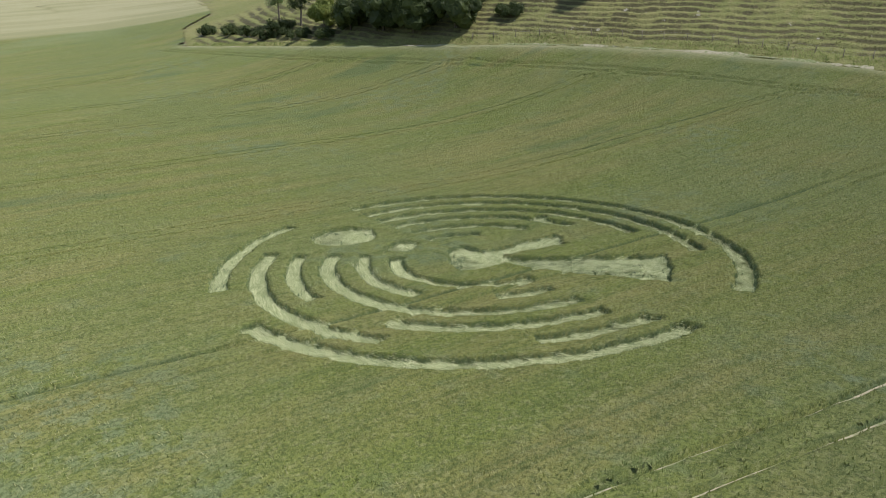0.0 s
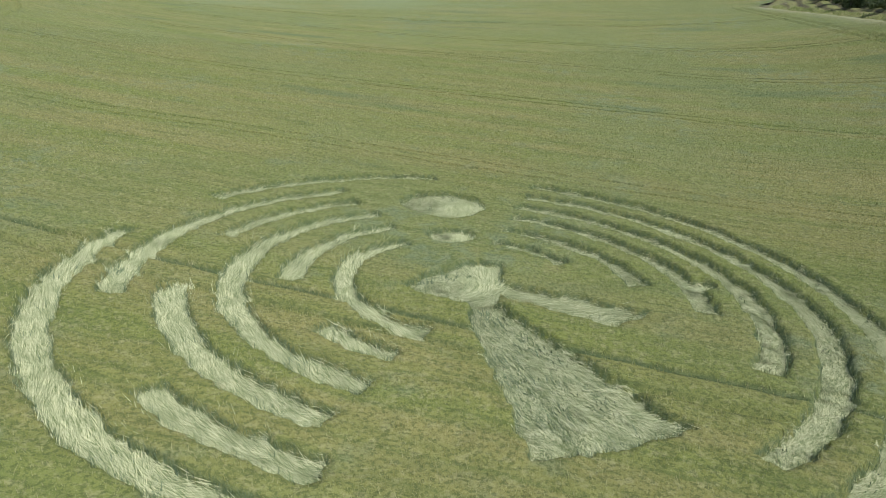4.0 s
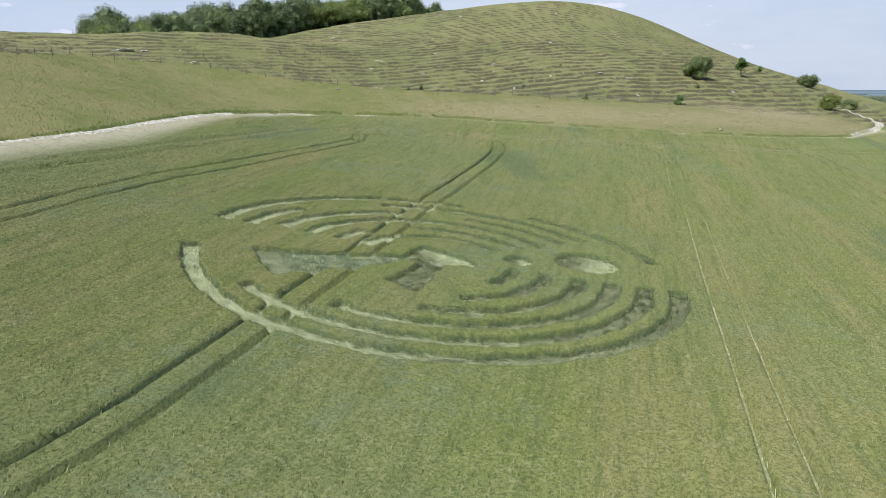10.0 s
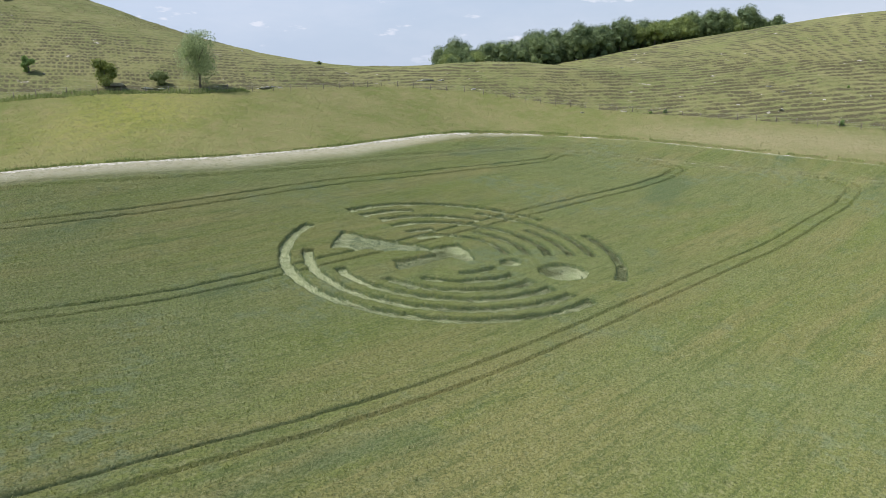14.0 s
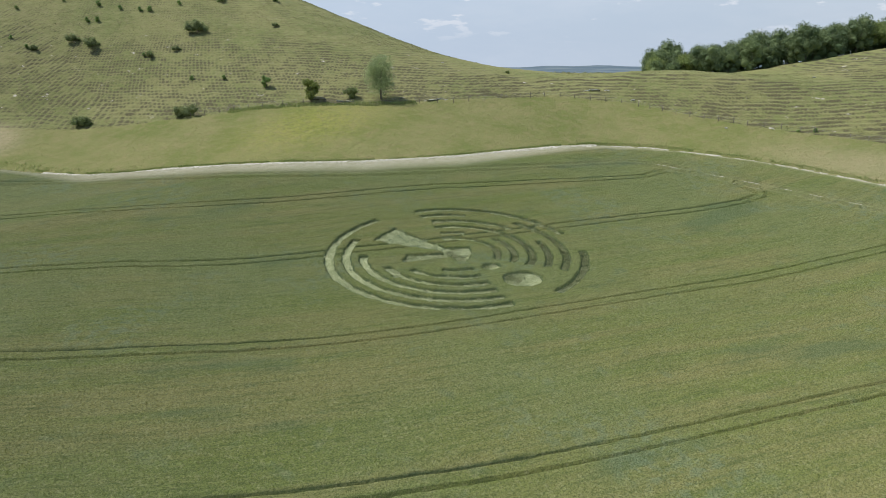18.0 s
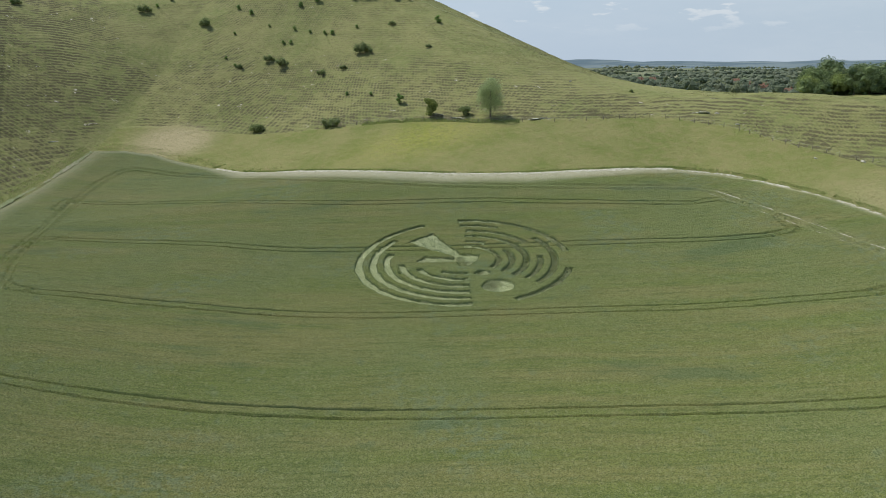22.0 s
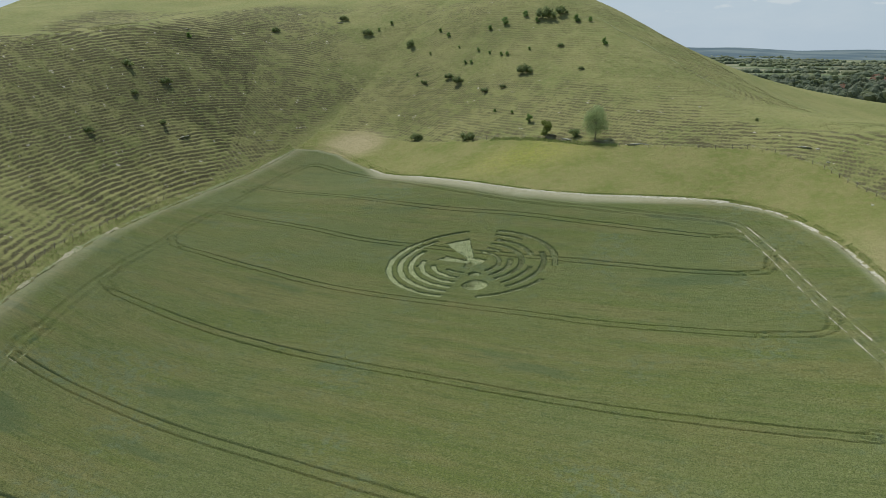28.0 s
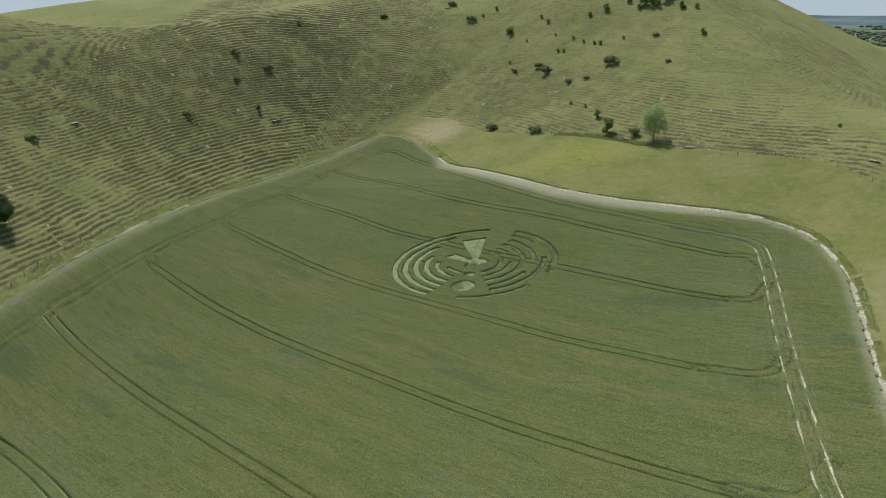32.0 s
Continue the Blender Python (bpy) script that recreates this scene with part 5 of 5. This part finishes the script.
scars = [(26, 67, 1.6, 0.9), (29.5, 62.5, 2.2, 0.7), (46, 51.5, 2.6, 0.7), (49, 50.5, 1.2, 0.5), (83, 36, 2.2, 0.8), (85, 33, 0.8, 0.5), (-62, 99, 2.0, 0.5), (-83, 81, 2.2, 0.7), (-97.5, 136, 2.0, 0.8),
         (102, -36.5, 0.9, 0.6), (105.5, -34, 1.1, 0.5), (100.5, -56, 0.7, 0.6), (91, -36, 0.6, 0.5), (120, -1, 0.5, 0.4), (83.5, 25, 0.6, 0.4), (80.5, 1, 0.5, 0.35), (84, -7, 0.45, 0.35),
         (64.5, -63, 0.5, 0.4), (70, 74, 0.6, 0.35), (-47, 176, 1.6, 0.6), (-110, 20, 1.4, 0.5), (98, -44, 0.4, 0.3), (93, -28, 0.4, 0.3)]
for k, (x, y, a, b) in enumerate(scars):
    v, f = rock(200 + k, a * 0.85, b, 0.15)
    ob = new("chalk_rock", mesh_of("chalk_rock", v, f, MAT_ROCK, False))
    tagged(ob, "white weathered chalk showing through the turf" if a > 1.1 else "small white chalk boulder lying in the turf", "rock", "chalk scars")
    sl = np.arctan2(float(ground(np.array([x]), np.array([y + 1.0]))[0] - ground(np.array([x]), np.array([y - 1.0]))[0]),
                    float(ground(np.array([x + 1.0]), np.array([y]))[0] - ground(np.array([x - 1.0]), np.array([y]))[0]))
    z = float(ground(np.array([x]), np.array([y]))[0])
    ob.matrix_world = Matrix.Translation((x, y, z - 0.02)) @ Matrix.Rotation(sl + math.pi / 2, 4, "Z") @ Matrix.Rotation(0.42, 4, "X")

# ---------------------------------------------------------------- fences
def cyl(r, h, sides=7, top=0.9):
    co, f = tube([(0, 0, -0.3), (0, 0, h * 0.5), (0, 0, h)], r, r * top, sides)
    n = len(co)
    cap = np.array([[n - sides, n - sides + i, n - sides + i + 1] for i in range(1, sides - 1)])
    return co, np.vstack([f, cap])


POST = mesh_of("post", *cyl(0.065, 1.2), MAT_POST)


def fence(line, gap, name, label):
    top = new(name)
    tagged(top, label, "fence")
    p = curve(line, gap)
    z = ground(p[:, 0], p[:, 1])
    r = np.random.default_rng(len(p))
    for (x, y), zz in zip(p, z):
        o = part("post", POST, top)
        o.matrix_world = Matrix.Translation((x, y, zz - 0.05)) @ Euler((r.normal(0, 0.05), r.normal(0, 0.05), r.uniform(0, 6))).to_matrix().to_4x4()
    for hgt in (0.45, 0.8, 1.1):
        q = np.column_stack([p, z + hgt])
        out = []
        for a, b in zip(q[:-1], q[1:]):
            d = b - a
            s = np.array([-d[1], d[0], 0]) / (np.hypot(d[0], d[1]) + 1e-6) * 0.006
            u = np.array([0, 0, 0.006])
            v = np.array([a - s, a + u, a + s, b - s, b + u, b + s])
            out.append((v, np.array([[0, 3, 4], [0, 4, 1], [1, 4, 5], [1, 5, 2], [2, 5, 3], [2, 3, 0]])))
        part("wire", mesh_of("wire", *join(out), MAT_WIRE, False), top)


fence([(1, 82.5), (8, 77), (15, 71.5), (22, 66.5), (30, 59.5), (38, 54), (45, 49.5), (52, 47), (60, 44.5), (68, 42.5), (74, 38.5), (79, 29.5), (81, 22), (82, 10), (83.5, -2), (85, -12), (83.2, -28), (80.8, -45), (80.5, -62)], 2.9,
      "wire_fence", "grey timber posts and wire between meadow and down")
fence([(-78, 45), (-80.5, 22), (-81.5, 0), (-81, -18), (-79.5, -32), (-77.5, -44)], 3.6, "wire_fence", "old posts and wire at the foot of the western pasture")

# ---------------------------------------------------------------- power line and far houses
def pole(x, y, h):
    top = new("power_pole")
    tagged(top, "thin wooden power pole with a short crossarm", "power pole", "power line")
    part("mast", mesh_of("mast", *cyl(0.16, h), MAT_POST), top)
    arm = mesh_of("crossarm", ICO_V * [0.9, 0.07, 0.07], ICO_F, MAT_POST)
    a = part("crossarm", arm, top)
    a.location = (0, 0, h - 0.3)
    put(top, x, y, 0.5)
    return np.array([x, y, top.matrix_world.translation.z + h])


ends = [pole(*q) for q in ((120, -325, 8.5), (178, -352, 9.0), (36, -330, 8.5), (-60, -345, 8.5))]
for a, b in ((1, 0), (0, 2), (2, 3)):
    t = np.linspace(0, 1, 13)[:, None]
    q = ends[a] * (1 - t) + ends[b] * t - np.array([0, 0, 1.6]) * (4 * t * (1 - t)) - [0, 0, 0.2]
    co, fc = [], []
    n = 0
    for u, v in zip(q[:-1], q[1:]):
        s = np.array([0, 0, 0.03])
        w = np.array([0.03, 0.03, 0])
        co.append(np.array([u - s, u + s, v + s, v - s, u - w, u + w, v + w, v - w]))
        fc.append(np.array([[0, 1, 2], [0, 2, 3], [4, 5, 6], [4, 6, 7]]) + n)
        n += 8
    tagged(new("power_cable", mesh_of("power_cable", np.vstack(co), np.vstack(fc), MAT_WIRE, False)), "slack power cable between wooden poles", "cable", "power line")


def box(x0, x1, y0, y1, z0, z1):
    v = np.array([(x, y, z) for z in (z0, z1) for x, y in ((x0, y0), (x1, y0), (x1, y1), (x0, y1))], float)
    f = [[0, 2, 1], [0, 3, 2], [4, 5, 6], [4, 6, 7]] + [t for i in range(4) for t in ([i, (i + 1) % 4, 4 + (i + 1) % 4], [i, 4 + (i + 1) % 4, 4 + i])]
    return v, np.array(f)


def house():
    top = new("house")
    tagged(top, "distant pale house with a clay tile roof among trees", "house", "valley village")
    part("wall", mesh_of("wall", *box(-6, 6, -4, 4, -1, 5.2), MAT_WALL, False), top)
    v = np.array([(-6.5, -4.6, 5.0), (6.5, -4.6, 5.0), (6.5, 4.6, 5.0), (-6.5, 4.6, 5.0), (-6.5, 0, 8.6), (6.5, 0, 8.6)], float)
    f = np.array([[0, 1, 5], [0, 5, 4], [2, 3, 4], [2, 4, 5], [1, 2, 5], [3, 0, 4], [0, 3, 2], [0, 2, 1]])
    part("roof", mesh_of("roof", v, f, MAT_ROOF, False), top)
    for sx in (-3.4, 0, 3.4):
        for z in (0.9, 3.2):
            w = part("window", mesh_of("window", *box(sx - 0.6, sx + 0.6, -4.06, -3.9, z, z + 1.2), MAT_GLASS, False), top)
    part("chimney", mesh_of("chimney", *box(3.6, 4.6, -0.5, 0.5, 7.5, 10.0), MAT_ROOF, False), top)
    return top


h0 = house()
r = np.random.default_rng(120)
for k in range(26):
    a, d = math.radians(r.uniform(36, 62)), r.uniform(880, 1350)
    x, y = math.cos(a) * d, -130 + math.sin(a) * d
    z = float(land(np.array([x]), np.array([y]))[0])
    m = Matrix.Translation((x, y, z + 1.5)) @ Matrix.Rotation(r.uniform(-0.6, 0.9), 4, "Z")
    if k == 0:
        h0.matrix_world = m
    else:
        c = copy_thing(h0, m)
